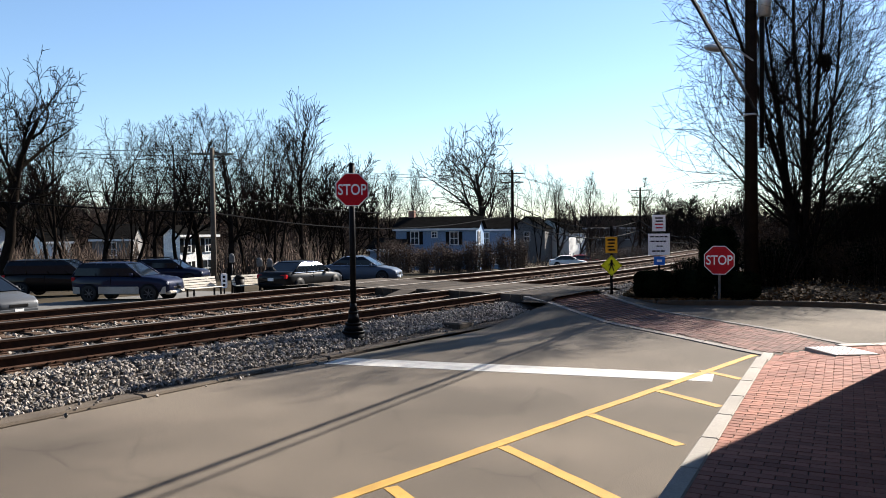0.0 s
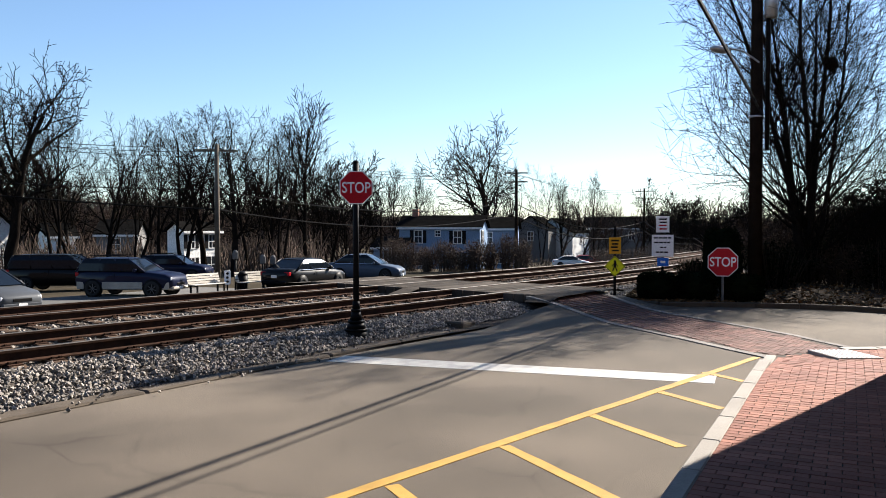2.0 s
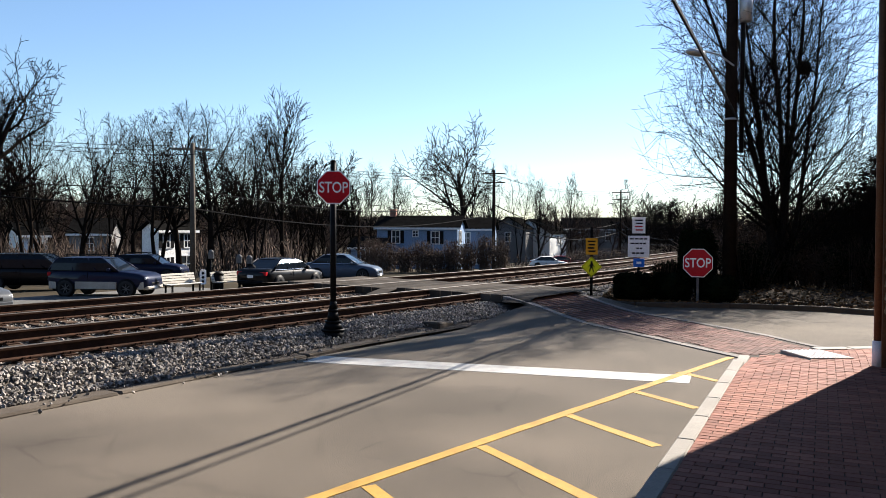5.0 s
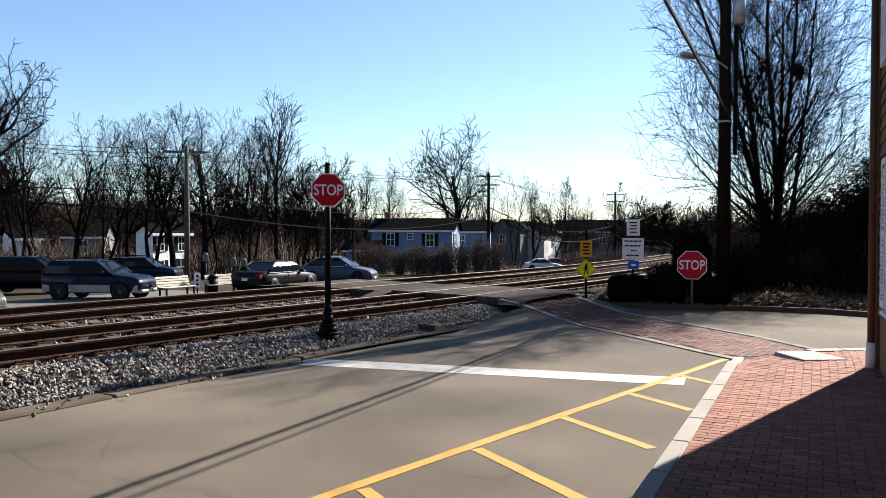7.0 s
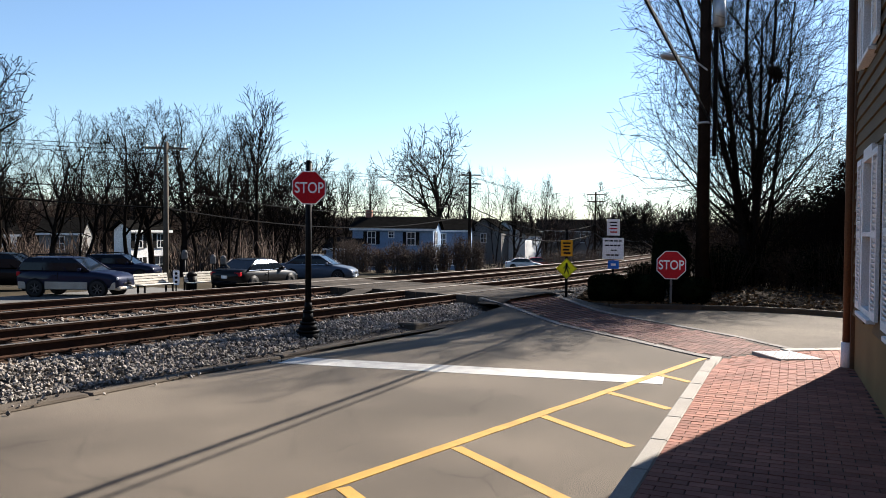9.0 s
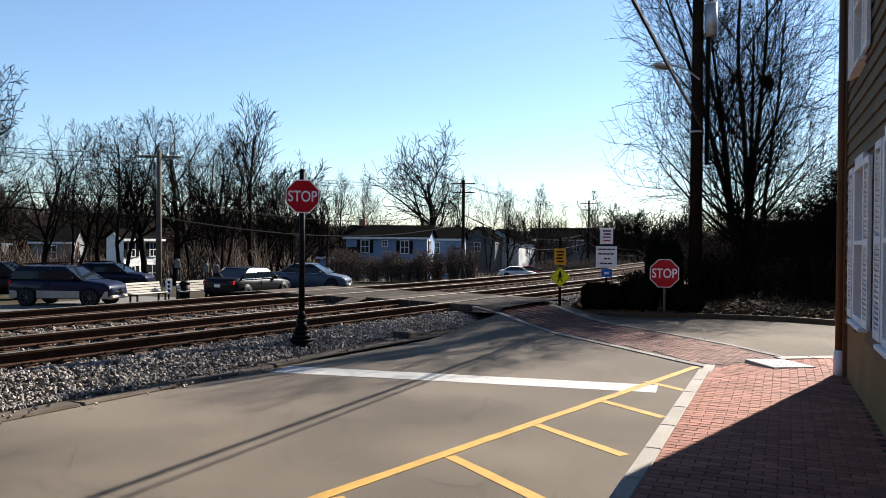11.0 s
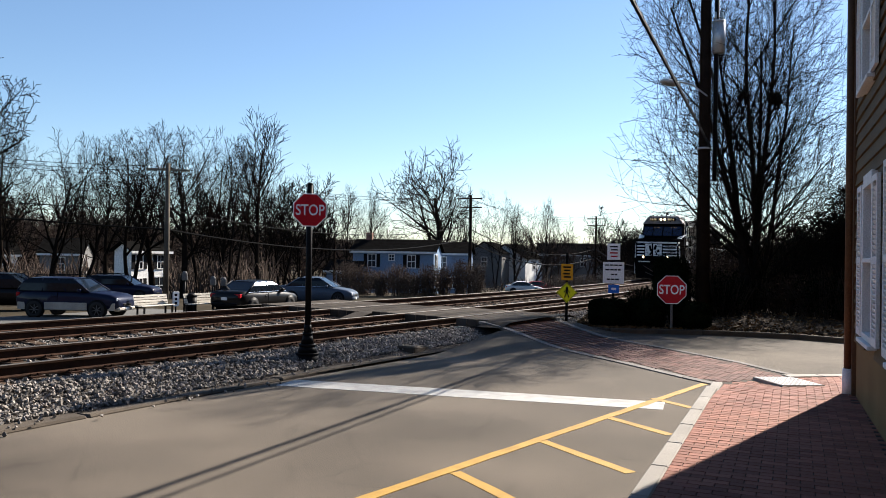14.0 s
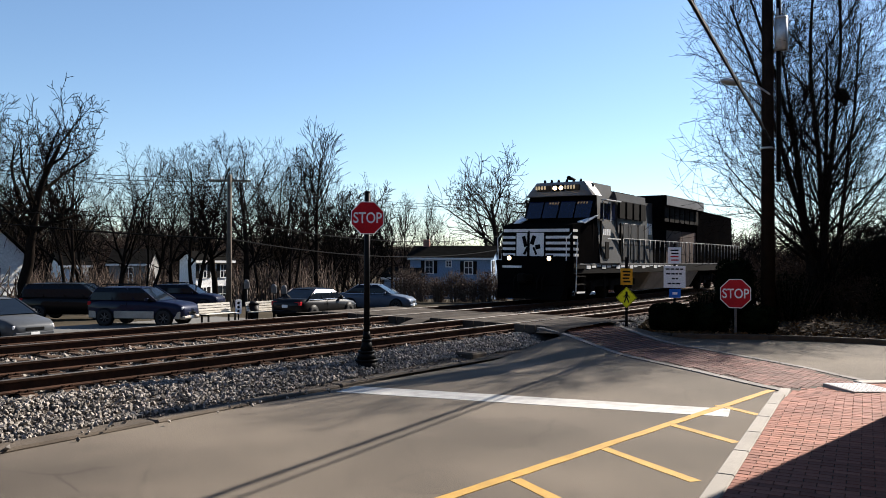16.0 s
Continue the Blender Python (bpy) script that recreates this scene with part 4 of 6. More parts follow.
GNARLED = dict(seed=3, height=11, trunk_r=0.36, stems=1, split=(42, 70), kids=(9, 7, 5, 3), up=0.05, crook=0.12, bare=0.34, minr=0.016, reach=0.6)
OAK = dict(seed=8, height=12, trunk_r=0.27, stems=1, split=(34, 60), kids=(9, 6, 5, 3), up=0.06, crook=0.075, bare=0.26, minr=0.013, reach=0.68)
ASH = dict(seed=15, height=12, trunk_r=0.22, stems=2, split=(28, 50), kids=(8, 6, 4, 3), up=0.06, crook=0.065, bare=0.26, minr=0.013, reach=0.55, lean=(0.08, 0.26))
SLIM = dict(seed=21, height=13, trunk_r=0.17, stems=1, split=(32, 54), kids=(17, 7, 5), up=0.06, crook=0.055, bare=0.25, minr=0.016, reach=0.46)
WIDE = dict(seed=44, height=11, trunk_r=0.4, stems=1, split=(36, 60), kids=(10, 6, 5, 3), up=0.05, crook=0.08, bare=0.3, minr=0.024, reach=0.8)
SCRUB = dict(seed=40, height=7, trunk_r=0.09, stems=5, split=(28, 56), kids=(8, 6, 5), up=0.05, crook=0.1, bare=0.12, minr=0.02, reach=0.55)
KINDS = {"gnarled": GNARLED, "oak": OAK, "ash": ASH, "slim": SLIM, "wide": WIDE, "scrub": SCRUB}
OAK2, ASH2, SCRUB2 = dict(OAK, seed=77), dict(ASH, seed=78), dict(SCRUB, seed=79)
KINDS.update(oak2=OAK2, ash2=ASH2, scrub2=SCRUB2)
SPAN = {}


def planted(az, r, top_el, kind, turn, label, widen=1.0):
    """A tree whose crown's top stands at the elevation top_el as seen from the camera's stand."""
    p = at(az, r)
    d_, s_ = -p.x * math.cos(radians(TRACK_A)) + p.y * math.sin(radians(TRACK_A)), p.x * math.sin(radians(TRACK_A)) + p.y * math.cos(radians(TRACK_A))
    z = land(d_, s_)
    t, c = tree_meshes(kind, **KINDS[kind])
    if kind not in SPAN:
        SPAN[kind] = max(v.co.z for v in c.vertices)
    k = (1.9 + r * math.tan(radians(top_el + 0.3)) - z) / SPAN[kind]
    return tree((p.x, p.y, z), kind, (k * widen, k), turn, label, **KINDS[kind])


DARK = "leafless dark tree with a dense twiggy crown"
for az, r, el, kind, turn, wd in (
        (-29.1, 46, 11.5, "gnarled", 40, 0.75), (-33.5, 50, 10.5, "oak", 10, 0.9), (-25.5, 60, 8.4, "ash", 70, 0.9), (-23.6, 52, 7.8, "oak2", 200, 0.8), (-26.8, 58, 8.6, "ash2", 120, 0.8),
        (-21.8, 56, 7.2, "ash", 210, 0.8), (-20.2, 62, 6.4, "oak", 90, 0.8), (-18.6, 58, 8.4, "ash2", 300, 0.95), (-17.3, 66, 8.0, "oak2", 20, 0.9), (-15.3, 56, 8.6, "oak", 250, 0.9),
        (-14.2, 60, 8.4, "ash", 330, 0.9), (-13.0, 66, 7.8, "oak2", 140, 0.9), (-12.0, 58, 7.4, "ash2", 10, 0.8), (-10.3, 60, 10.2, "slim", 60, 0.95), (-8.6, 66, 6.2, "ash", 160, 0.9), (-7.3, 70, 5.4, "scrub", 40, 1.0),
        (-5.2, 95, 4.6, "ash2", 200, 0.7), (-3.9, 100, 5.0, "slim", 10, 0.8), (-2.4, 110, 4.6, "oak", 300, 0.6), (-1.2, 120, 3.6, "ash", 45, 0.7), (2.9, 105, 8.3, "wide", 85, 0.85), (5.0, 112, 5.0, "oak2", 0, 0.6), (3.5, 125, 4.6, "ash", 100, 0.8),
        (6.9, 120, 4.6, "ash", 130, 0.6), (8.3, 125, 3.8, "ash2", 220, 0.8), (9.7, 140, 3.4, "oak2", 20, 0.8), (10.6, 130, 4.2, "slim", 320, 0.7), (12.2, 150, 2.8, "ash", 90, 0.8), (15.3, 120, 3.4, "scrub2", 140, 0.9), (17.0, 110, 2.0, "scrub", 0, 1.0)):
    planted(az, r, el, kind, turn, DARK if kind != "slim" else "tall slender leafless tree with a pale trunk", wd)
for k in range(9):
    planted(-34 + k * 3.0 + rng.uniform(-0.5, 0.5), rng.uniform(84, 108), rng.uniform(3.0, 5.6), rng.choice(["scrub", "scrub2", "ash2", "oak2"]), rng.uniform(0, 360), "leafless tree in the thicket behind the lot", 0.9)

for k in range(8):
    planted(18.5 + k * 2.1 + rng.uniform(-0.4, 0.4), rng.uniform(55, 85), rng.uniform(2.2, 3.6), rng.choice(["scrub", "scrub2", "ash2", "oak"]), rng.uniform(0, 360), "leafless tree in the grove behind the planting bed", 1.0)

# far wooded slope
FAR_WOOD = mat("far_brown_twigs", (0.06, 0.044, 0.036), (0.04, 0.03, 0.025), 0.95, 0, 0.05, 1, 0.0, spec=0.0)
wt, wc = grow(random.Random(50), height=11, trunk_r=0.2, stems=1, split=(28, 55), kids=(11, 7), up=0.06, crook=0.08, bare=0.2, minr=0.05, reach=0.6)
base_v, base_f = joined([wt, wc])
base_v = np.array(base_v)
V, F = [], []
for k in range(1100):
    az, r = rng.uniform(-42, 40), rng.uniform(115, 330)
    p = at(az, r)
    d_, s_ = -p.x * math.cos(radians(TRACK_A)) + p.y * math.sin(radians(TRACK_A)), p.x * math.sin(radians(TRACK_A)) + p.y * math.cos(radians(TRACK_A))
    if -10 < d_ < 30:
        continue
    a, sc = rng.uniform(0, 6.3), rng.uniform(0.85, 1.4) if az < -6 else rng.uniform(0.7, 1.05)
    w = base_v @ np.array([[math.cos(a), math.sin(a), 0], [-math.sin(a), math.cos(a), 0], [0, 0, 1]]) * sc + np.array([p.x, p.y, land(d_, s_)])
    o = len(V)
    V.extend(map(tuple, w))
    F.extend(tuple(i + o for i in f) for f in base_f)
tagged(part("far_woods", (V, F), FAR_WOOD), "leafless brown woods on the far slope", "woods", kind="stuff")

# the big tree behind the pole
BIG = dict(seed=64, height=12.5, trunk_r=0.145, stems=7, split=(32, 60), kids=(17, 7, 4, 2), up=0.04, crook=0.05, bare=0.07, minr=0.0068, reach=0.32, klen=(0.6, 0.95), lean=(0.04, 0.3), krad=(0.42, 0.58))
bt = at(24.5, 27.5, 0.2)
big_tree = tree(bt, "big", (0.86, 1.0), 200, "large multi-stemmed leafless tree beside the utility pole", **BIG)
bm = bmesh.new()
bmesh.ops.create_icosphere(bm, subdivisions=2, radius=0.23)
for v in bm.verts:
    v.co *= 1 + 0.3 * noise.noise(v.co * 6)
part("squirrel_nest", bm, BARK, big_tree, "dark leafy nest in the fork", m=Matrix.Rotation(radians(-200), 4, "Z") @ Matrix.Translation(Vector(at(26.2, 27.3, 7.1)) - bt))
TANGLE = dict(seed=91, height=5.5, trunk_r=0.08, stems=5, split=(34, 66), kids=(9, 6, 4, 2), up=0.02, crook=0.1, bare=0.06, minr=0.006, reach=0.55, lean=(0.2, 0.6))
for az, r, sc, turn in ((27.6, 33, 0.55, 60), (29.4, 32, 0.8, 0), (31.2, 30, 0.95, 250), (33.0, 31, 1.05, 130)):
    tree(at(az, r, 0.2), "tangle", (sc * 0.9, sc), turn, "dense brown tangled shrub tree at the edge of the bed", name="shrub_tree", **TANGLE)


def rough_shrub(p, w, dpt, h, seed, label, leaves=1500, twigs=None):
    r = random.Random(seed)
    ob = thing("overgrown_shrub", label, "shrub", facing(p))
    stems = []
    for k in range(90):
        a, q = r.uniform(0, 6.3), r.random() ** 0.5 * 0.3
        x0, y0 = q * w * math.cos(a), q * dpt * math.sin(a)
        x1, y1, z1 = x0 * 1.9 + r.gauss(0, 0.1), y0 * 1.9 + r.gauss(0, 0.1), h * r.uniform(0.7, 1.05)
        stems.append(tube([(x0, y0, 0), ((x0 + x1) / 2, (y0 + y1) / 2, z1 * 0.55), (x1, y1, z1)], [0.016, 0.011, 0.006], 3))
    tagged(part("stem_growth", joined(stems), twigs or DARK_TWIG, ob), kind="stuff")

    def inside(q):
        v = Vector((q.gauss(0, 1), q.gauss(0, 1), q.gauss(0, 1))).normalized() * q.uniform(0.3, 1.0)
        return v.x * w / 2, v.y * dpt / 2, max(0.05, h * 0.5 + v.z * h * 0.5)
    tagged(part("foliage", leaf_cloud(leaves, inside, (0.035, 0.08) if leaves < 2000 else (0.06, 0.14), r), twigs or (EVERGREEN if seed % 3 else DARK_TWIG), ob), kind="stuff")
    return ob


for k, (az, r, w, h) in enumerate(((22.6, 25, 1.8, 1.3), (24.8, 27.5, 2.0, 1.6), (27.0, 27, 2.2, 1.4), (29.3, 26, 2.2, 1.6), (31.5, 25.5, 2.4, 1.7), (23.6, 31, 3.0, 2.2), (26.2, 32, 3.2, 2.4), (29, 33, 3.5, 2.6), (32, 33, 3.5, 2.6), (17.6, 26.5, 1.4, 0.9), (21.8, 28, 2.2, 1.6), (24.2, 36, 4, 2.6), (27.5, 38, 4, 2.8), (30.5, 38, 4, 2.8), (22, 40, 4, 2.4))):
    rough_shrub(at(az, r, 0.12), w, w * 0.9, h, 100 + k, "dark overgrown evergreen shrub in the planting bed" if (100 + k) % 3 else "brown twiggy shrub in the planting bed")
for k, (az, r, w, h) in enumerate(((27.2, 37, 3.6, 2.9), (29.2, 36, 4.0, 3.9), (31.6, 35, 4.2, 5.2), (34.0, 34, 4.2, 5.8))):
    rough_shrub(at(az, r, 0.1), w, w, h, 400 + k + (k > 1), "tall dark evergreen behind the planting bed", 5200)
# ---- houses beyond the tracks ----
BLUE_SIDING = mat("blue_clapboard", (0.17, 0.245, 0.36), (0.14, 0.21, 0.31), 0.7, 0, 0.6, 8, 0.1, 0.01)
WHITE_SIDING = mat("white_clapboard", (0.78, 0.78, 0.76), (0.66, 0.66, 0.65), 0.7, 0, 0.6, 8, 0.1, 0.01)
GREY_SIDING = mat("grey_clapboard", (0.17, 0.165, 0.16), (0.13, 0.128, 0.125), 0.7, 0, 0.6, 8, 0.1, 0.01)
BRICK_CHIMNEY = mat("chimney_brick", (0.24, 0.12, 0.09), (0.16, 0.08, 0.06), 0.9, 0, 2, 20, 0.3, 0.01)


def ground_z(p):
    a_ = radians(TRACK_A)
    return land(-p.x * math.cos(a_) + p.y * math.sin(a_), p.x * math.sin(a_) + p.y * math.cos(a_))


def house(p, turn, w, dpt, eave, ridge, siding, label, windows, chimney=None, cross=False):
    """A gabled house; its front faces -y, its ridge runs along x (or along y if cross)."""
    z0 = ground_z(p)
    ob = thing("house", label, "house", pose(p.x, p.y, z0, 0, 0, turn))
    e, r = eave - z0, ridge - z0
    hw, hd = w / 2, dpt / 2
    if cross:
        vs = [(-hw, -hd, -1), (hw, -hd, -1), (hw, hd, -1), (-hw, hd, -1), (-hw, -hd, e), (hw, -hd, e), (hw, hd, e), (-hw, hd, e), (0, -hd, r), (0, hd, r)]
        fs = [(0, 1, 5, 8, 4), (1, 2, 6, 5), (2, 3, 7, 9, 6), (3, 0, 4, 7)]
        roofs = [[(-hw - 0.3, -hd - 0.35, e - 0.12), (0, -hd - 0.35, r + 0.05), (0, hd + 0.35, r + 0.05), (-hw - 0.3, hd + 0.35, e - 0.12)], [(hw + 0.3, -hd - 0.35, e - 0.12), (0, -hd - 0.35, r + 0.05), (0, hd + 0.35, r + 0.05), (hw + 0.3, hd + 0.35, e - 0.12)]]
    else:
        vs = [(-hw, -hd, -1), (hw, -hd, -1), (hw, hd, -1), (-hw, hd, -1), (-hw, -hd, e), (hw, -hd, e), (hw, hd, e), (-hw, hd, e), (-hw, 0, r), (hw, 0, r)]
        fs = [(0, 1, 5, 4), (1, 2, 6, 9, 5), (2, 3, 7, 6), (3, 0, 4, 8, 7)]
        roofs = [[(-hw - 0.35, -hd - 0.3, e - 0.12), (hw + 0.35, -hd - 0.3, e - 0.12), (hw + 0.35, 0, r + 0.05), (-hw - 0.35, 0, r + 0.05)], [(-hw - 0.35, hd + 0.3, e - 0.12), (hw + 0.35, hd + 0.3, e - 0.12), (hw + 0.35, 0, r + 0.05), (-hw - 0.35, 0, r + 0.05)]]
    part("wall", (vs, fs), siding, ob, "painted clapboard wall")
    for q in roofs:
        part("roof", (q + [(x, y, z + 0.14) for x, y, z in q], [(0, 1, 2, 3), (4, 5, 6, 7), (0, 1, 5, 4), (1, 2, 6, 5), (2, 3, 7, 6), (3, 0, 4, 7)]), SHINGLE, ob, "dark shingled roof")
    part("eave_board", box(-hw - 0.3, hw + 0.3, -hd - 0.34, -hd - 0.28, e - 0.24, e - 0.02), WHITE_PAINT, ob) if not cross else None
    for side, x, z, ww, wh, shut in windows:
        m = pose(x, -hd - 0.02, z - z0) if side == "f" else pose(hw + 0.02, x, z - z0, 0, 0, 90)
        win = part("window", box(-ww / 2, ww / 2, -0.01, 0.01, -wh / 2, wh / 2), PANE, ob, "white-framed window", m=m)
        bm = bmesh.new()
        for a, b, c, d_ in ((-ww / 2 - 0.1, -ww / 2, -wh / 2 - 0.1, wh / 2 + 0.1), (ww / 2, ww / 2 + 0.1, -wh / 2 - 0.1, wh / 2 + 0.1), (-ww / 2, ww / 2, wh / 2, wh / 2 + 0.1), (-ww / 2, ww / 2, -wh / 2 - 0.1, -wh / 2), (-ww / 2, ww / 2, -0.035, 0.035), (-0.025, 0.025, -wh / 2, wh / 2)):
            add_box(bm, a, b, -0.05, 0.03, c, d_)
        part("window_frame", bm, WHITE_PAINT, win)
        if shut:
            for sx in (-1, 1):
                part("shutter", box(sx * (ww / 2 + 0.32) - 0.2, sx * (ww / 2 + 0.32) + 0.2, -0.04, 0.01, -wh / 2 - 0.05, wh / 2 + 0.05), BLACK_METAL, win, "dark shutter")
    if chimney:
        part("chimney", box(chimney - 0.35, chimney + 0.35, -0.3, 0.3, e, r + 0.9, bev=0.02), BRICK_CHIMNEY, ob, "brick chimney")
    return ob


house(at(-0.25, 88), -12, 9.0, 5.2, 2.3, 3.45, BLUE_SIDING, "blue clapboard house with dark shutters and a shingled roof", [("f", -2.35, 1.25, 0.8, 1.3, True), ("f", -0.15, 1.6, 0.5, 0.55, False), ("f", 2.05, 1.2, 0.8, 1.3, True), ("f", -2.3, -1.2, 0.8, 1.3, True), ("f", 2.05, -1.2, 0.8, 1.3, True), ("r", -1.0, 1.25, 0.8, 1.3, True), ("r", 0.5, -1.1, 1.0, 1.4, False)], chimney=-3.3)
house(at(-3.85, 87), -12, 3.4, 5.0, 0.15, 1.1, BLUE_SIDING, "low blue wing of the house with a dark roof", [("f", 0.4, -0.9, 0.8, 1.2, True)])
house(at(3.6, 95), -10, 4.8, 6.0, 2.2, 3.4, BLUE_SIDING, "narrow grey-blue house beside the blue one", [("f", -0.6, 1.1, 0.75, 1.2, False), ("f", 0.6, -1.3, 0.8, 1.2, False)])
house(at(6.5, 135), -20, 6.0, 9, 2.4, 4.2, GREY_SIDING, "distant grey gabled house", [("f", 0, 1.0, 0.9, 1.4, False)], cross=True)
house(at(8.2, 140), -28, 7.5, 9, 1.6, 3.9, WHITE_SIDING, "distant pale gabled house with a porch", [("f", 0, 0.6, 1.0, 1.4, False), ("r", 0, 0.4, 1.0, 1.4, False)], cross=True)
house(at(12.3, 150), -15, 12, 9, 2.4, 4.4, GREY_SIDING, "distant long grey house", [("f", -2.5, 1.0, 0.9, 1.4, False), ("f", 2.5, 1.0, 0.9, 1.4, False)])
house(at(-18.0, 78), 60, 4.3, 2.2, 1.9, 2.6, WHITE_SIDING, "white two-storey house behind the trees", [("f", -1.3, 0.9, 0.7, 1.2, True), ("f", 1.2, 0.9, 0.7, 1.2, True), ("f", 1.1, -1.3, 1.5, 1.5, False), ("f", -1.3, -1.3, 0.7, 1.3, True)])
house(at(-32.4, 62), 58, 4.8, 6, 2.1, 4.3, WHITE_SIDING, "white gabled house with dark shutters behind the lot", [("f", -0.4, 1.1, 0.8, 1.4, True), ("f", 1.1, -1.3, 0.8, 1.5, True), ("f", -1.2, -1.3, 0.8, 1.5, True)], cross=True)
house(at(-26.6, 96), 50, 3.0, 2.4, 1.3, 2.6, WHITE_SIDING, "pale house half hidden by trees", [("f", 0, 0.2, 0.8, 1.3, False)])
house(at(-22.6, 95), 10, 4.0, 6, 1.5, 3.0, GREY_SIDING, "pale shed among the trees", [("f", 0, 0.4, 0.8, 1.3, False)])

# bushes along the far side of the tracks
BUSH = mat("brown_bush_twigs", (0.085, 0.062, 0.05), (0.05, 0.038, 0.031), 0.95, 0, 2, 20, 0.0, island=0.4, spec=0.05)
for k in range(9):
    q = at(-3.9 + k * 1.2 + rng.uniform(-0.3, 0.3), rng.uniform(50, 54))
    rough_shrub(Vector((q.x, q.y, ground_z(q))), rng.uniform(1.0, 2.4), 1.6, rng.uniform(1.2, 2.6), 303 + 3 * k, "brown leafless bush before the houses", 1900, BUSH)
for k in range(8):
    q = at(11.3 + k * 1.05 + rng.uniform(-0.2, 0.2), rng.uniform(78, 92))
    rough_shrub(Vector((q.x, q.y, ground_z(q))), 3.2, 2.4, rng.uniform(2.0, 3.2), 333 + 3 * k, "dull brown bush beside the distant track", 1900, BUSH)

# ---- parked cars ----
TYRE = mat("tyre_rubber", (0.02, 0.02, 0.021), (0.03, 0.029, 0.028), 0.85, 0, 6, 60, 0.2, 0.003)
ALLOY = mat("alloy_rim", (0.1, 0.1, 0.105), (0.07, 0.07, 0.074), 0.45, 0.5, 6, 60, 0.05, 0.001)
CHROME = mat("chrome", (0.75, 0.75, 0.76), (0.7, 0.7, 0.7), 0.12, 1.0, 6, 60, 0.02, 0.001)
LAMP = mat("headlamp_lens", (0.75, 0.76, 0.78), (0.6, 0.6, 0.62), 0.12, 0.2, 9, 60, 0.1, 0.002)
TAIL = mat("tail_lamp_lens", (0.35, 0.015, 0.02), (0.28, 0.01, 0.015), 0.15, 0, 9, 60, 0.05, 0.002)
CAR_GLASS = glass("car_glass", (0.006, 0.009, 0.014), 0.05)
CAR_GLASS.node_tree.nodes["Principled BSDF"].inputs["Specular IOR Level"].default_value = 0.16


def loft(rings):
    n_ = len(rings[0])
    vs = [v for r in rings for v in r]
    fs = [(j * n_ + i, j * n_ + (i + 1) % n_, (j + 1) * n_ + (i + 1) % n_, (j + 1) * n_ + i) for j in range(len(rings) - 1) for i in range(n_)]
    fs += [tuple(reversed(range(n_))), tuple(range((len(rings) - 1) * n_, len(rings) * n_))]
    bm = bmesh.new()
    bv = [bm.verts.new(v) for v in vs]
    for f in fs:
        bm.faces.new([bv[i] for i in f])
    bmesh.ops.recalc_face_normals(bm, faces=bm.faces)
    return bm


def body_ring(x, w, z0, z1):
    h = z1 - z0
    half = [(0.80 * w, z0), (0.97 * w, z0 + 0.12 * h), (w, z0 + 0.45 * h), (0.985 * w, z0 + 0.72 * h), (0.93 * w, z0 + 0.93 * h), (0.82 * w, z1)]
    return [(x, y, z) for y, z in half] + [(x, -y, z) for y, z in reversed(half)]


STYLES = {  # body rings (x, half width, z0, z1); glasshouse: rear base, rear top, front top, front base, belt, roof
    "sedan": ([(-2.32, .70, .42, .80), (-2.24, .82, .30, .98), (-1.7, .88, .22, 1.03), (-.8, .895, .2, .98), (.6, .895, .2, .96), (1.3, .88, .21, .90), (1.95, .84, .24, .80), (2.2, .76, .30, .70), (2.32, .62, .38, .60)], (-1.78, -0.95, 0.2, 1.12, 0.95, 1.43)),
    "suv": ([(-2.15, .74, .45, .95), (-2.08, .83, .34, 1.08), (-1.5, .87, .28, 1.10), (-.6, .875, .27, 1.08), (.6, .875, .27, 1.06), (1.2, .86, .28, 1.03), (1.85, .83, .30, .95), (2.08, .78, .34, .86), (2.2, .66, .42, .74)], (-2.06, -1.75, 0.2, 1.0, 1.05, 1.58)),
    "van": ([(-2.4, .82, .42, 1.0), (-2.34, .9, .32, 1.12), (-1.5, .94, .26, 1.14), (-.6, .95, .25, 1.12), (.8, .95, .25, 1.08), (1.5, .93, .26, 1.02), (2.05, .88, .3, .90), (2.3, .8, .34, .78), (2.42, .68, .42, .66)], (-2.32, -2.1, 0.5, 1.5, 1.08, 1.74)),
}
wheel_cache = {}


def wheel_mesh(r, w):
    if r not in wheel_cache:
        prof = [(0.62 * r, -w / 2 + .02), (0.93 * r, -w / 2), (r, -w / 2 + .03), (r, w / 2 - .03), (0.93 * r, w / 2), (0.62 * r, w / 2 - .02)]
        n_ = 24
        rings = [[(q * math.cos(6.2832 * k / n_), y, q * math.sin(6.2832 * k / n_)) for q, y in prof] for k in range(n_)]
        vs = [v for ring in rings for v in ring]
        m_ = len(prof)
        t = mesh_of("wheel", (vs, [(k * m_ + i, k * m_ + i + 1, ((k + 1) % n_) * m_ + i + 1, ((k + 1) % n_) * m_ + i) for k in range(n_) for i in range(m_ - 1)]), TYRE, True)
        bm = bmesh.new()
        add_cyl(bm, (0, -w / 2 + .05, 0), (0, w / 2 - .03, 0), 0.2 * r, 0.2 * r, 12)
        for k in range(7):
            add_box(bm, -0.05 * r, 0.05 * r, -w / 2 + .04, w / 2 - .035, 0, 0.64 * r, m=pose(0, 0, 0, 0, 360 / 7 * k, 0))
        rim_ = mesh_of("rim", bm, ALLOY)
        wheel_cache[r] = (t, rim_)
    return wheel_cache[r]


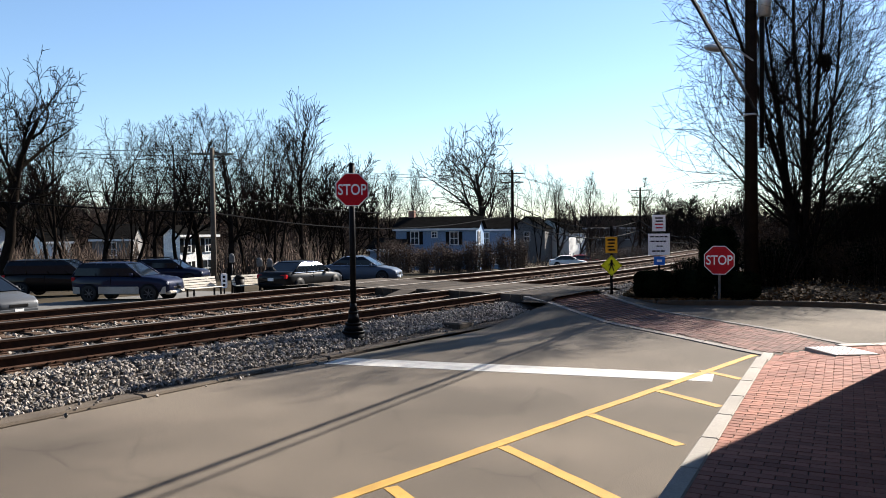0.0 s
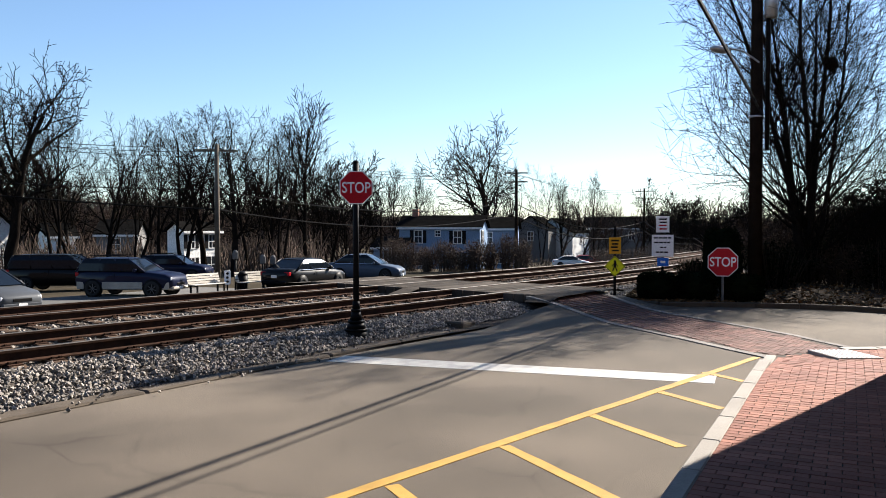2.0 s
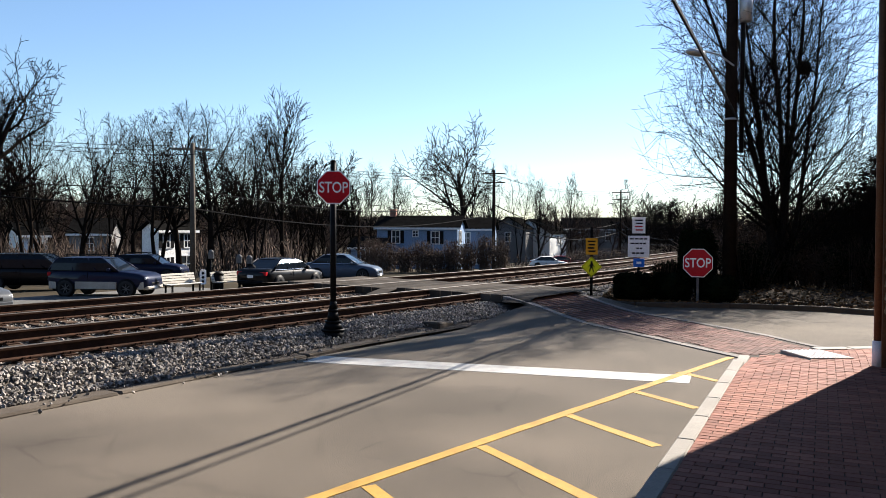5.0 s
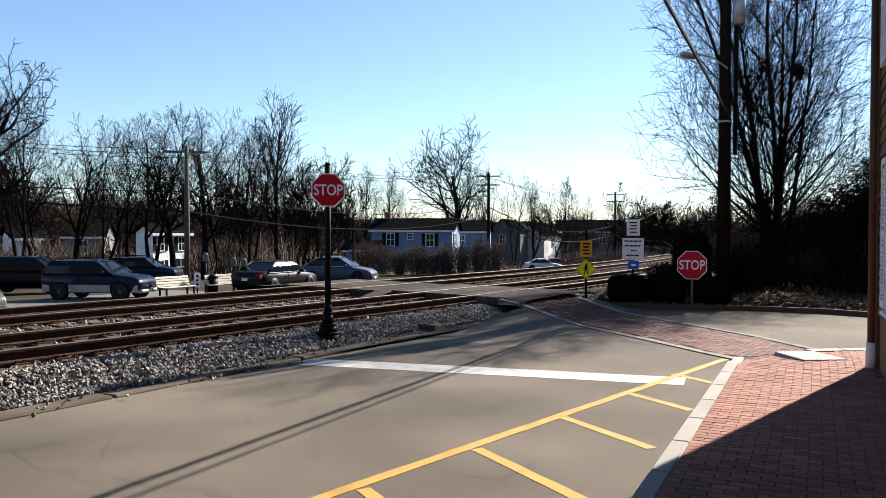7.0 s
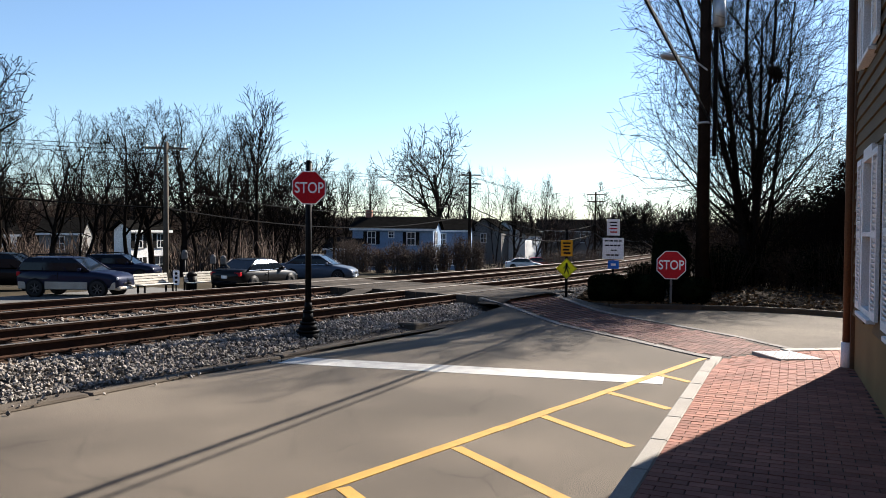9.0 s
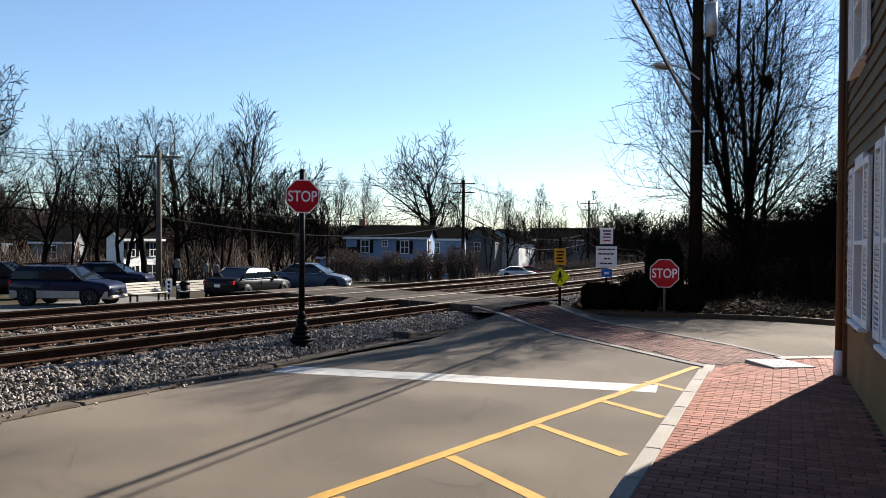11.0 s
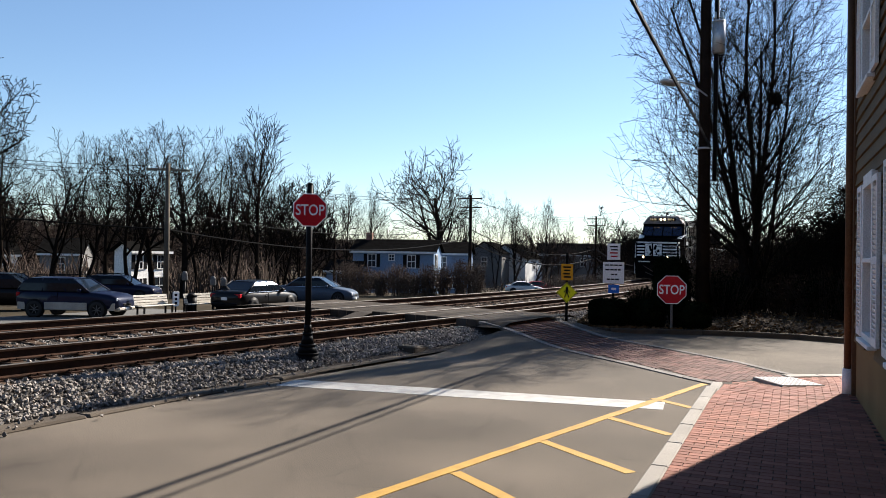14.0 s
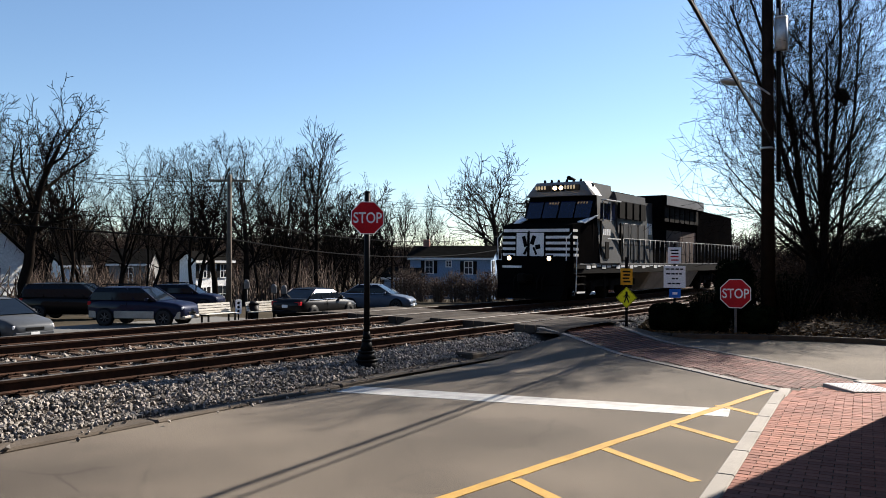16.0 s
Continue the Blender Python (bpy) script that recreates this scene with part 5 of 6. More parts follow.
def car(az, r, heading, style, paint, label, lower=None, zoff=0.0, length=1.0):
    p = at(az, r)
    p.z = ground_z(p) + 0.035 + zoff
    ob = thing("car", label, "car", pose(p.x, p.y, p.z, 0, 0, 90 - heading) @ Matrix.Diagonal((length, 1, 1, 1)), group="parked cars")
    rings, (rb, rt, ft, fb, belt, roof) = STYLES[style]
    wmax = max(q[1] for q in rings)
    body = part("body", loft([body_ring(*q) for q in rings]), paint, ob, smooth=True)
    wb, wt = wmax * 0.93, wmax * 0.74
    rings_g = []
    for f, wv in ((0.0, wb), (0.35, wb * 0.975), (0.62, wb * 0.955), (0.92, wb * 0.955 - 0.682 * 0.3 * (roof - belt)), (1.0, wt)):
        xa, xb, z = rb + (rt - rb) * f, fb + (ft - fb) * f, belt + (roof - belt) * f
        rings_g.append([(xa, wv, z), (xa, -wv, z), (xb, -wv, z), (xb, wv, z)])
    part("glasshouse", (sum(rings_g, []), [(j * 4 + i, j * 4 + (i + 1) % 4, j * 4 + 4 + (i + 1) % 4, j * 4 + 4 + i) for j in range(4) for i in range(4)]), CAR_GLASS, ob, "tinted car windows")
    # roof skin, crowned across and along
    rv = []
    for i in range(9):
        u = i / 8
        x = rt - 0.06 + (ft - rt + 0.12) * u
        for j in range(9):
            v = -1 + j / 4
            rv.append((x, v * (wt + 0.02), roof + 0.055 * (1 - v ** 4) * (1 - 0.5 * (2 * u - 1) ** 4) - 0.03 * (abs(2 * u - 1) ** 6) - 0.012))
    part("roof_panel", (rv, [(i * 9 + j, i * 9 + 9 + j, i * 9 + 10 + j, i * 9 + 1 + j) for i in range(8) for j in range(8)]), paint, ob, smooth=True)
    for sg in (1, -1):
        part("belt_line", tube([(rb, sg * (wb + 0.012), belt + 0.01), ((rb + fb) / 2, sg * (wb + 0.02), belt + 0.005), (fb, sg * (wb + 0.012), belt + 0.005)], 0.014, 5), CHROME if style == "sedan" else BLACK_METAL, ob, "trim line under the windows")
        part("door_seam", box(-0.32, -0.312, sg * wmax * 0.99 - 0.012, sg * wmax * 0.99 + 0.012, 0.3, belt - 0.05), BLACK_METAL, ob)
        part("door_handle", box(-0.55, -0.4, sg * wmax - 0.02, sg * wmax + 0.03, belt - 0.2, belt - 0.165, bev=0.01), paint, ob)
    for sg in (1, -1):
        mids = [0.35, 0.68] if style != "van" else [0.3, 0.58, 0.82]
        ends = [((rb, sg * wb, belt), (rt, sg * wt, roof), 0.045), ((fb, sg * wb, belt), (ft, sg * wt, roof), 0.035)] + [((rb + (fb - rb) * f, sg * (wb + .005), belt), (rt + (ft - rt) * f, sg * (wt + .005), roof), 0.03) for f in mids]
        for a_, b_, q in ends:
            part("pillar", cyl(a_, b_, q, q * 0.9, 6), paint, ob)
        part("mirror", box(fb - 0.45, fb - 0.3, sg * (wmax + 0.02) - 0.08, sg * (wmax + 0.02) + 0.08, belt - 0.02, belt + 0.12, bev=0.03), paint, ob)
        x1, w1, za, zb = rings[-2]
        part("headlight", box(x1 - 0.12, x1 + 0.07, sg * w1 * 0.72 - 0.17, sg * w1 * 0.72 + 0.17, zb - 0.19, zb - 0.05, bev=0.03), LAMP, ob, "clear headlight")
        x0, w0, za, zb = rings[1]
        part("tail_light", box(x0 - 0.05, x0 + 0.12, sg * w0 * 0.8 - 0.16, sg * w0 * 0.8 + 0.16, zb - 0.26, zb - 0.08, bev=0.02), TAIL, ob, "red tail light")
        if lower:
            for xa, xb, q in ((rings[0][0] * 0.6 + 0.42, rings[-1][0] * 0.62 - 0.42, 0.0), (rings[0][0] + 0.1, rings[0][0] * 0.6 - 0.42, 0.05), (rings[-1][0] * 0.62 + 0.42, rings[-1][0] - 0.12, 0.09)):
                part("side_cladding", box(xa, xb, sg * (wmax - q) - 0.02, sg * (wmax - q) + 0.025, rings[4][2] + 0.03, rings[4][2] + 0.34, bev=0.02), lower, ob, "beige lower cladding")
        for xw in (rings[0][0] * 0.6, rings[-1][0] * 0.62):
            t, rm = wheel_mesh(0.33 if style != "sedan" else 0.315, 0.21)
            part("wheel_arch", cyl((xw, sg * (wmax - 0.12), 0.34), (xw, sg * (wmax + 0.004), 0.34), 0.4, 0.4, 20), BLACK_METAL, ob)
            wl = part("wheel", t, None, ob, m=pose(xw, sg * (wmax - 0.06), 0.325))
            part("rim", rm, None, wl)
    xf = rings[-1][0]
    part("front_bumper", box(xf - 0.25, xf + 0.02, -wmax * 0.78, wmax * 0.78, 0.27, 0.46, bev=0.06), lower or paint, ob)
    part("grille", box(xf - 0.1, xf + 0.015, -0.33, 0.33, 0.47, 0.58, bev=0.02), BLACK_METAL, ob, "dark grille")
    part("front_plate", box(xf, xf + 0.03, -0.15, 0.15, 0.3, 0.42), WHITE_PAINT, ob, "blank white plate")
    xr = rings[0][0]
    part("rear_bumper", box(xr - 0.02, xr + 0.25, -wmax * 0.82, wmax * 0.82, 0.32, 0.54, bev=0.06), lower or paint, ob)
    part("rear_plate", box(xr - 0.035, xr, -0.15, 0.15, 0.62, 0.75), WHITE_PAINT, ob, "blank white plate")
    if style == "suv":
        for sg in (1, -1):
            part("roof_rail", tube([(rt + .1, sg * wt * .9, roof + .05), (rt + .15, sg * wt * .9, roof + .12), (ft - .15, sg * wt * .9, roof + .12), (ft, sg * wt * .9, roof + .06)], 0.018, 6), BLACK_METAL, ob)
    return ob


def paint(name, c, metal=0.1):
    return mat(name, c, tuple(v * 0.92 for v in c), 0.45, metal, 1.5, 300, 0.0, coat=0.25, spec=0.05)


NAVY, SILVER, BLACKP = paint("dark_navy_paint", (0.005, 0.008, 0.026)), paint("silver_paint", (0.06, 0.064, 0.07)), paint("black_paint", (0.003, 0.003, 0.004))
# White body colour that carries the far sedan's bright glint.
GLINT_WHITE = paint("glint_white_coat", (0.6, 0.6, 0.6))
GREYP, REDP, BEIGE = paint("blue_grey_paint", (0.06, 0.078, 0.11)), paint("dark_red_paint", (0.2, 0.015, 0.02)), mat("beige_cladding", (0.36, 0.33, 0.29), None, 0.5, 0.1, 2, 80, 0.05, 0.002)
car(-31.0, 30.5, 118, "sedan", SILVER, "silver sedan parked in the lot beyond the tracks")
car(-26.2, 43, 88, "van", BLACKP, "black van parked beside a dark wagon")
car(-22.0, 36.0, 98, "suv", NAVY, "dark two-tone wagon with beige lower cladding", lower=BEIGE)
car(-19.2, 52, 92, "suv", NAVY, "dark blue wagon parked behind the benches")
car(-10.3, 37.5, 26.4, "sedan", BLACKP, "black sedan with a sun glint, parked tail first")
car(-5.95, 42.5, 99, "sedan", GREYP, "blue-grey sedan parked beyond the crossing", length=0.88)
car(9.0, 97, 96, "sedan", GLINT_WHITE, "sedan parked by the distant houses, whitened for its glint")
car(10.1, 103, 96, "sedan", REDP, "dark red sedan parked by the distant houses")
car(29.0, 37, 112, "sedan", BLACKP, "dark sedan parked behind the planting bed", zoff=0.04)

# ---- benches, meters and small signs by the lot ----
BENCH_WOOD = mat("pale_bench_slats", (0.5239, 0.4901, 0.431), (0.4225, 0.393, 0.3465), 0.8, 0, 4, 50, 0.3, 0.004, per=0.1)


def bench(az, r, turn):
    p = at(az, r)
    p.z = ground_z(p) + 0.03
    ob = thing("park_bench", "pale slatted park bench on dark iron legs", "bench", facing(p, turn), group="benches by the lot")
    for k in range(4):
        part("back_slat", box(-0.9, 0.9, -0.015, 0.015, -0.045, 0.045, bev=0.006), BENCH_WOOD, ob, m=pose(0, 0.22 + 0.03 * k, 0.5 + 0.11 * k, -12, 0, 0))
    for k in range(4):
        part("seat_slat", box(-0.9, 0.9, -0.045, 0.045, -0.015, 0.015, bev=0.006), BENCH_WOOD, ob, m=pose(0, -0.22 + 0.11 * k, 0.43))
    for x in (-0.75, 0.75):
        bm = bmesh.new()
        add_box(bm, x - 0.03, x + 0.03, -0.25, -0.19, 0, 0.42)
        add_box(bm, x - 0.03, x + 0.03, 0.16, 0.22, 0, 0.42)
        add_box(bm, x - 0.03, x + 0.03, -0.25, 0.22, 0.36, 0.41)
        add_box(bm, x - 0.03, x + 0.03, 0.23, 0.27, 0.4, 0.9, m=pose(0, -0.03, 0, -10, 0, 0))
        part("leg_frame", bm, BLACK_METAL, ob)
    return ob


bench(-17.1, 35.4, 42)
bench(-13.9, 36.6, 42)
for az, r, h in ((-15.2, 37, 1.85), (-13.3, 36.4, 1.65), (-12.6, 36.8, 1.6)):
    p = at(az, r)
    p.z = ground_z(p) + 0.02
    pm = thing("parking_meter", "dark parking meter with a grey rounded head", "parking meter", facing(p))
    part("post", cyl((0, 0, 0), (0, 0, h - 0.35), 0.045, 0.045, 10), BLACK_METAL, pm)
    bm = bmesh.new()
    add_box(bm, -0.13, 0.13, -0.1, 0.1, h - 0.4, h - 0.08, bev=0.03)
    add_cyl(bm, (0, -0.09, h - 0.1), (0, 0.09, h - 0.1), 0.12, 0.12, 16)
    part("head", bm, STEEL_POST, pm)
p = at(-15.75, 36.2)
p.z = ground_z(p) + 0.02
info = thing("info_sign", "small white sign on a short post by the bench", "sign", facing(p))
part("post", box(-0.03, 0.03, 0, 0.04, 0, 0.9), BLACK_METAL, info)
part("plate", box(-0.14, 0.14, -0.02, 0.0, 0.35, 1.0, bev=0.05), WHITE_SIGN, info)
for k in range(3):
    part("symbol", cyl((0, -0.03, 0.48 + 0.18 * k), (0, -0.02, 0.48 + 0.18 * k), 0.06, 0.06, 12), BLACK_INK, info)
p = at(-14.75, 36.5)
p.z = ground_z(p) + 0.02
fc = thing("litter_bin", "dark round litter bin by the benches", "litter bin", facing(p))
part("drum", cyl((0, 0, 0), (0, 0, 0.75), 0.24, 0.26, 18), BLACK_METAL, fc)
part("lid", cyl((0, 0, 0.75), (0, 0, 0.9), 0.28, 0.12, 18), BLACK_METAL, fc)

# fence and small post far behind the bed
fence = thing("rail_fence", "dark wooden picket fence behind the planting bed", "fence", facing(at(25.0, 44, 0.2), 6))
for k in range(28):
    part("picket", box(-0.05, 0.05, -0.02, 0.02, 0, 1.15, bev=0.01), POLEWOOD, fence, m=pose(-4.0 + k * 0.3, 0, 0))
for zz in (0.35, 0.9):
    part("rail", box(-4.1, 4.3, 0.022, 0.06, zz - 0.05, zz + 0.05), POLEWOOD, fence)

# brush under the far trees
rng = random.Random(23)
pieces = []
for k in range(8500):
    az, r = rng.uniform(-40, 38), 56 + 60 * rng.random() ** 1.2
    if az > 19:
        r -= 12
    p = at(az, r)
    if 12.5 < az <= 19:
        continue
    if (r < 100 and -9 < az < 19) or (-21 < az < -16 and r < 80):
        continue
    z = ground_z(p) - 0.1
    h = rng.uniform(1.2, 3.4) * (0.6 if az > -9 else 1.0)
    dx, dy = rng.gauss(0, 0.7), rng.gauss(0, 0.7)
    pieces.append(tube([(p.x, p.y, z), (p.x + dx * 0.35, p.y + dy * 0.35, z + h * 0.55), (p.x + dx, p.y + dy, z + h)], [0.06, 0.045, 0.02], 3))
tagged(part("brush", joined(pieces), BUSH), "tangled brown brush under the far trees", "brush", kind="stuff")

# ---- the locomotive ----
LOCO_BLACK = mat("locomotive_black", (0.0032, 0.0032, 0.0036), (0.0048, 0.0044, 0.0044), 0.6, 0, 1.2, 30, 0.06, 0.004, stain=0.2, spec=0.0)
# Black paint lightened to grey: grazing sun on cab and hood sides, in the colour.
LOCO_SUNLIT = mat("black_side_sunlit_tone", (0.06, 0.058, 0.057), (0.042, 0.041, 0.04), 0.55, 0, 1.0, 25, 0.08, 0.004, stain=0.35, spec=0.1)
# Lighter grey of the cab brow and the radiator wing's edge.
CAB_GREY = mat("light_grey_cab_top", (0.17, 0.17, 0.175), (0.12, 0.12, 0.122), 0.6, 0, 1.0, 25, 0.08, 0.004, stain=0.3, spec=0.15)
LOCO_RUST = mat("rusty_brown_panel", (0.05, 0.02, 0.013), (0.03, 0.015, 0.011), 0.7, 0, 1.2, 25, 0.1, 0.004, stain=0.3)
UNDER = mat("underframe_grime", (0.0088, 0.0076, 0.0068), (0.0056, 0.0048, 0.0044), 0.85, 0, 2, 25, 0.3, 0.01, spec=0.03)
# Tank colour raised to a pale grey to carry the sun falling on it.
TANK = mat("sunlit_tank_grey", (0.26, 0.24, 0.21), (0.17, 0.155, 0.135), 0.8, 0, 1.5, 25, 0.1, 0.004, spec=0.2)
RAILING = mat("dull_railing_paint", (0.15, 0.15, 0.15), (0.1, 0.1, 0.1), 0.6, 0, 2, 30, 0.05, 0.002)
STRIPE = mat("white_stripe_paint", (0.74, 0.74, 0.73), (0.62, 0.62, 0.61), 0.5, 0, 2, 30, 0.05, 0.002)
LOCO_GLASS = glass("cab_glass", (0.004, 0.008, 0.03), 0.08)
LAMP_ON = glow("headlight_glow", (1.0, 0.76, 0.42), 1.6)
BOARD = mat("dark_number_board", (0.02, 0.017, 0.013), None, 0.5, 0, 2, 30, 0.02, 0.002)
DIGIT = glow("number_glow", (0.75, 0.55, 0.3), 0.12)

SPEED, S_END = 14.6, 24.6
loco = thing("locomotive", "black diesel locomotive with white nose stripes and lit headlights", "locomotive")
STRETCH = 1.12


def lp(name, bm, material, label="", parent=None, m=None, smooth=False):
    if isinstance(bm, tuple):
        bm = ([(x * STRETCH if x < -1.2 else x, y, z) for x, y, z in bm[0]], bm[1])
    elif m is None:
        for v in bm.verts:
            if v.co.x < -1.2:
                v.co.x *= STRETCH
    return part(name, bm, material, parent or loco, label, m, smooth)


# frame, deck and pilot (x forward, y towards the street, z from the rail head)
lp("frame_sill", box(-21.0, -0.5, -1.5, 1.5, 1.02, 1.42, bev=0.02), UNDER, "black side sill")
for sy in (-1, 1):
    lp("sill_stripe", box(-21.0, -1.0, sy * 1.5 - 0.006, sy * 1.5 + 0.006, 1.36, 1.41), RAILING, "grey sill stripe")
    for k in range(22):
        lp("sill_dash", box(-1.75 - 0.42 * k, -1.42 - 0.42 * k, sy * 1.5 - 0.006, sy * 1.5 + 0.009, 1.2 + 0.05 * (k % 3), 1.33), STRIPE, "white reflective patch on the sill")
lp("pilot", loft([[(0.0, -1.35, .62), (0.0, 1.35, .62), (0.0, 1.45, 1.5), (0.0, -1.45, 1.5)], [(-0.6, -1.5, .5), (-0.6, 1.5, .5), (-0.6, 1.5, 1.5), (-0.6, -1.5, 1.5)]]), LOCO_BLACK, "black pilot plate")
lp("snow_plough", loft([[(0.12, -1.3, .1), (0.12, 1.3, .1), (-0.05, 1.4, .64), (-0.05, -1.4, .64)], [(-0.25, -1.35, .12), (-0.25, 1.35, .12), (-0.35, 1.4, .64), (-0.35, -1.4, .64)]]), LOCO_BLACK)
bm = box(0.0, 0.55, -0.14, 0.14, 0.74, 1.0, bev=0.04)
add_box(bm, 0.4, 0.62, -0.2, 0.12, 0.7, 1.04, bev=0.05)
lp("coupler", bm, UNDER, "knuckle coupler")
for y in (-0.55, -0.35, 0.4, 0.6):
    lp("air_hose", tube([(0.05, y, 0.95), (0.22, y, 0.75), (0.2, y, 0.45), (0.1, y, 0.35)], 0.03, 6), UNDER)
lp("pilot_handle", box(0.0, 0.03, -1.15, -0.35, 1.22, 1.3), STRIPE, "white grab bar")
for sy in (-1, 1):
    for k in range(4):
        lp("step_tread", box(-1.3, -0.62, sy * 1.42 - 0.12, sy * 1.42 + 0.12, 0.32 + 0.3 * k, 0.36 + 0.3 * k), UNDER, "steel step")
        lp("step_edge", box(-1.25, -0.68, sy * 1.535 - 0.01, sy * 1.535 + 0.01, 0.32 + 0.3 * k, 0.38 + 0.3 * k), STRIPE) if k == 0 else None
    lp("ditch_light_housing", box(-0.02, 0.1, sy * 0.82 - 0.12, sy * 0.82 + 0.12, 1.46, 1.70, bev=0.02), LOCO_BLACK)
    lp("ditch_light", cyl((0.1, sy * 0.82, 1.58), (0.115, sy * 0.82, 1.58), 0.085, 0.085, 16), LAMP_ON, "lit ditch light")
    lp("front_handrail", tube([(-0.1, sy * 1.4, 1.45), (-0.05, sy * 1.42, 2.3), (-0.4, sy * 1.46, 2.5)], 0.018, 6), STRIPE)
    lp("step_handrail", tube([(-0.6, sy * 1.55, 0.4), (-0.62, sy * 1.56, 1.6), (-0.8, sy * 1.5, 2.3)], 0.02, 6), STRIPE)

# nose and cab
def shape(rows):
    """A loft of four-cornered sections: x, half width low, half width high, z low, z high."""
    return loft([[(x, -a, z0), (x, a, z0), (x, b, z1), (x, -b, z1)] for x, a, b, z0, z1 in rows])


lp("nose", shape([(-0.42, 1.42, 1.36, 1.42, 2.74), (-0.5, 1.5, 1.45, 1.42, 2.82), (-1.9, 1.52, 1.48, 1.42, 3.0)]), LOCO_BLACK, "broad black nose")
lp("cab_front", shape([(-1.9, 1.5, 1.5, 1.42, 3.05), (-2.3, 1.52, 1.44, 1.42, 4.02), (-2.45, 1.52, 1.2, 1.42, 4.42)]), LOCO_BLACK)
lp("cab", shape([(-2.45, 1.55, 1.25, 1.42, 4.45), (-2.5, 1.55, 1.05, 1.42, 4.56), (-4.3, 1.55, 1.05, 1.42, 4.56)]), LOCO_SUNLIT, "cab with a sloped roof")
lp("cab_roof_brow", shape([(-1.98, 1.42, 0.86, 4.0, 4.42), (-2.1, 1.5, 1.02, 4.0, 4.55), (-2.6, 1.5, 1.06, 4.0, 4.6)]), CAB_GREY, "grey-topped cab brow")
for y0, y1 in ((-1.36, -0.72), (-0.66, -0.04), (0.04, 0.66), (0.72, 1.36)):
    lp("windscreen", box(-0.02, 0.02, y0, y1, 3.14, 3.86, m=pose(-1.885, 0, 0, 0, 0, 0) @ Matrix.Translation((0, 0, 3.1)) @ pose(0, 0, 0, 0, -22, 0) @ Matrix.Translation((0, 0, -3.1))), LOCO_GLASS, "dark blue-tinted windscreen")
for sy in (-1, 1):
    for xa, xb in ((-3.05, -2.62), (-3.75, -3.15)):
        win = lp("cab_side_window", box(xa, xb, sy * 1.46 - 0.03, sy * 1.46 + 0.045, 3.12, 3.75, m=pose(0, 0, 0)), LOCO_GLASS, "cab side window")
        part("window_frame", box(xa - 0.05, xa - 0.005, sy * 1.47 - 0.03, sy * 1.47 + 0.05, 3.05, 3.82), STRIPE, win)
    lp("sun_visor", box(-3.85, -2.55, sy * 1.5, sy * 1.72, 3.84, 3.88) if sy > 0 else box(-3.85, -2.55, -1.72, -1.5, 3.84, 3.88), STRIPE, "pale sun visor")
    # Added white wedge that stands in for sunlight on the nose's sloping top.
    lp("nose_top_panel", loft([[(-1.25, sy * 1.2, 2.93), (-1.25, sy * 1.52, 2.88), (-1.25, sy * 1.52, 2.92), (-1.25, sy * 1.2, 2.97)], [(-2.0, sy * 1.3, 3.1), (-2.0, sy * 1.66, 3.2), (-2.0, sy * 1.66, 3.25), (-2.0, sy * 1.3, 3.15)]]), STRIPE, "pale angled panel at the cab corner for the sunlit nose top")
    for k in range(4):
        lp("number_bar", box(-3.25 + 0.17 * k, -3.13 + 0.17 * k, sy * 1.555 - 0.004, sy * 1.555 + 0.006, 2.5, 2.74), STRIPE, "white cab number drawn as bars")
    bd = lp("number_board", box(-1.99, -1.93, sy * 0.62 - 0.3, sy * 0.62 + 0.3, 4.2, 4.42, bev=0.01), BOARD, "dark number board with lit digits drawn as bars")
    for k in range(4):
        part("digit_bar", box(-1.93, -1.92, sy * 0.62 - 0.22 + 0.12 * k, sy * 0.62 - 0.15 + 0.12 * k, 4.24, 4.38), DIGIT, bd)
    lp("headlight", cyl((-1.95, sy * 0.13, 4.31), (-1.91, sy * 0.13, 4.31), 0.085, 0.085, 16), LAMP_ON, "lit headlight")
lp("headlight_box", box(-2.05, -1.95, -0.27, 0.27, 4.18, 4.44, bev=0.02), LOCO_BLACK)
for y in (-0.8, -0.5, -0.2, 0.15, 0.45, 0.75):
    lp("roof_fitting", cyl((-2.35, y, 4.56), (-2.35, y, 4.68), 0.06, 0.04, 8), UNDER)
lp("horn", cyl((-2.9, 0.2, 4.72), (-2.4, 0.2, 4.74), 0.04, 0.09, 10), UNDER)

# nose stripes
xf = -0.408


def stripe(y0, y1, z0, z1):
    lp("nose_stripe", box(xf - 0.03, xf + 0.012, y0, y1, z0, z1), STRIPE, "white nose stripe")


stripe(-1.36, 1.36, 2.55, 2.66)
for k in range(4):
    zz = 1.66 + k * 0.215
    stripe(-1.39, -0.86, zz, zz + 0.10)
    stripe(0.42, 1.39, zz, zz + 0.10)
stripe(-0.8, -0.36, 1.66, 2.52)
stripe(-0.24, 0.34, 1.66, 2.52)
for y, z, w, h, a in ((-0.45, 2.2, 0.14, 0.4, 15), (-0.4, 1.85, 0.1, 0.3, -30), (-0.1, 2.25, 0.16, 0.34, -20), (0.1, 2.0, 0.2, 0.16, 12), (-0.02, 1.85, 0.08, 0.3, 25)):
    lp("emblem_shape", box(xf + 0.013, xf + 0.022, y - w / 2, y + w / 2, z - h / 2, z + h / 2, m=Matrix.Translation((0, y, z)) @ pose(0, 0, 0, a, 0, 0) @ Matrix.Translation((0, -y, -z))), LOCO_BLACK, "dark emblem shape")
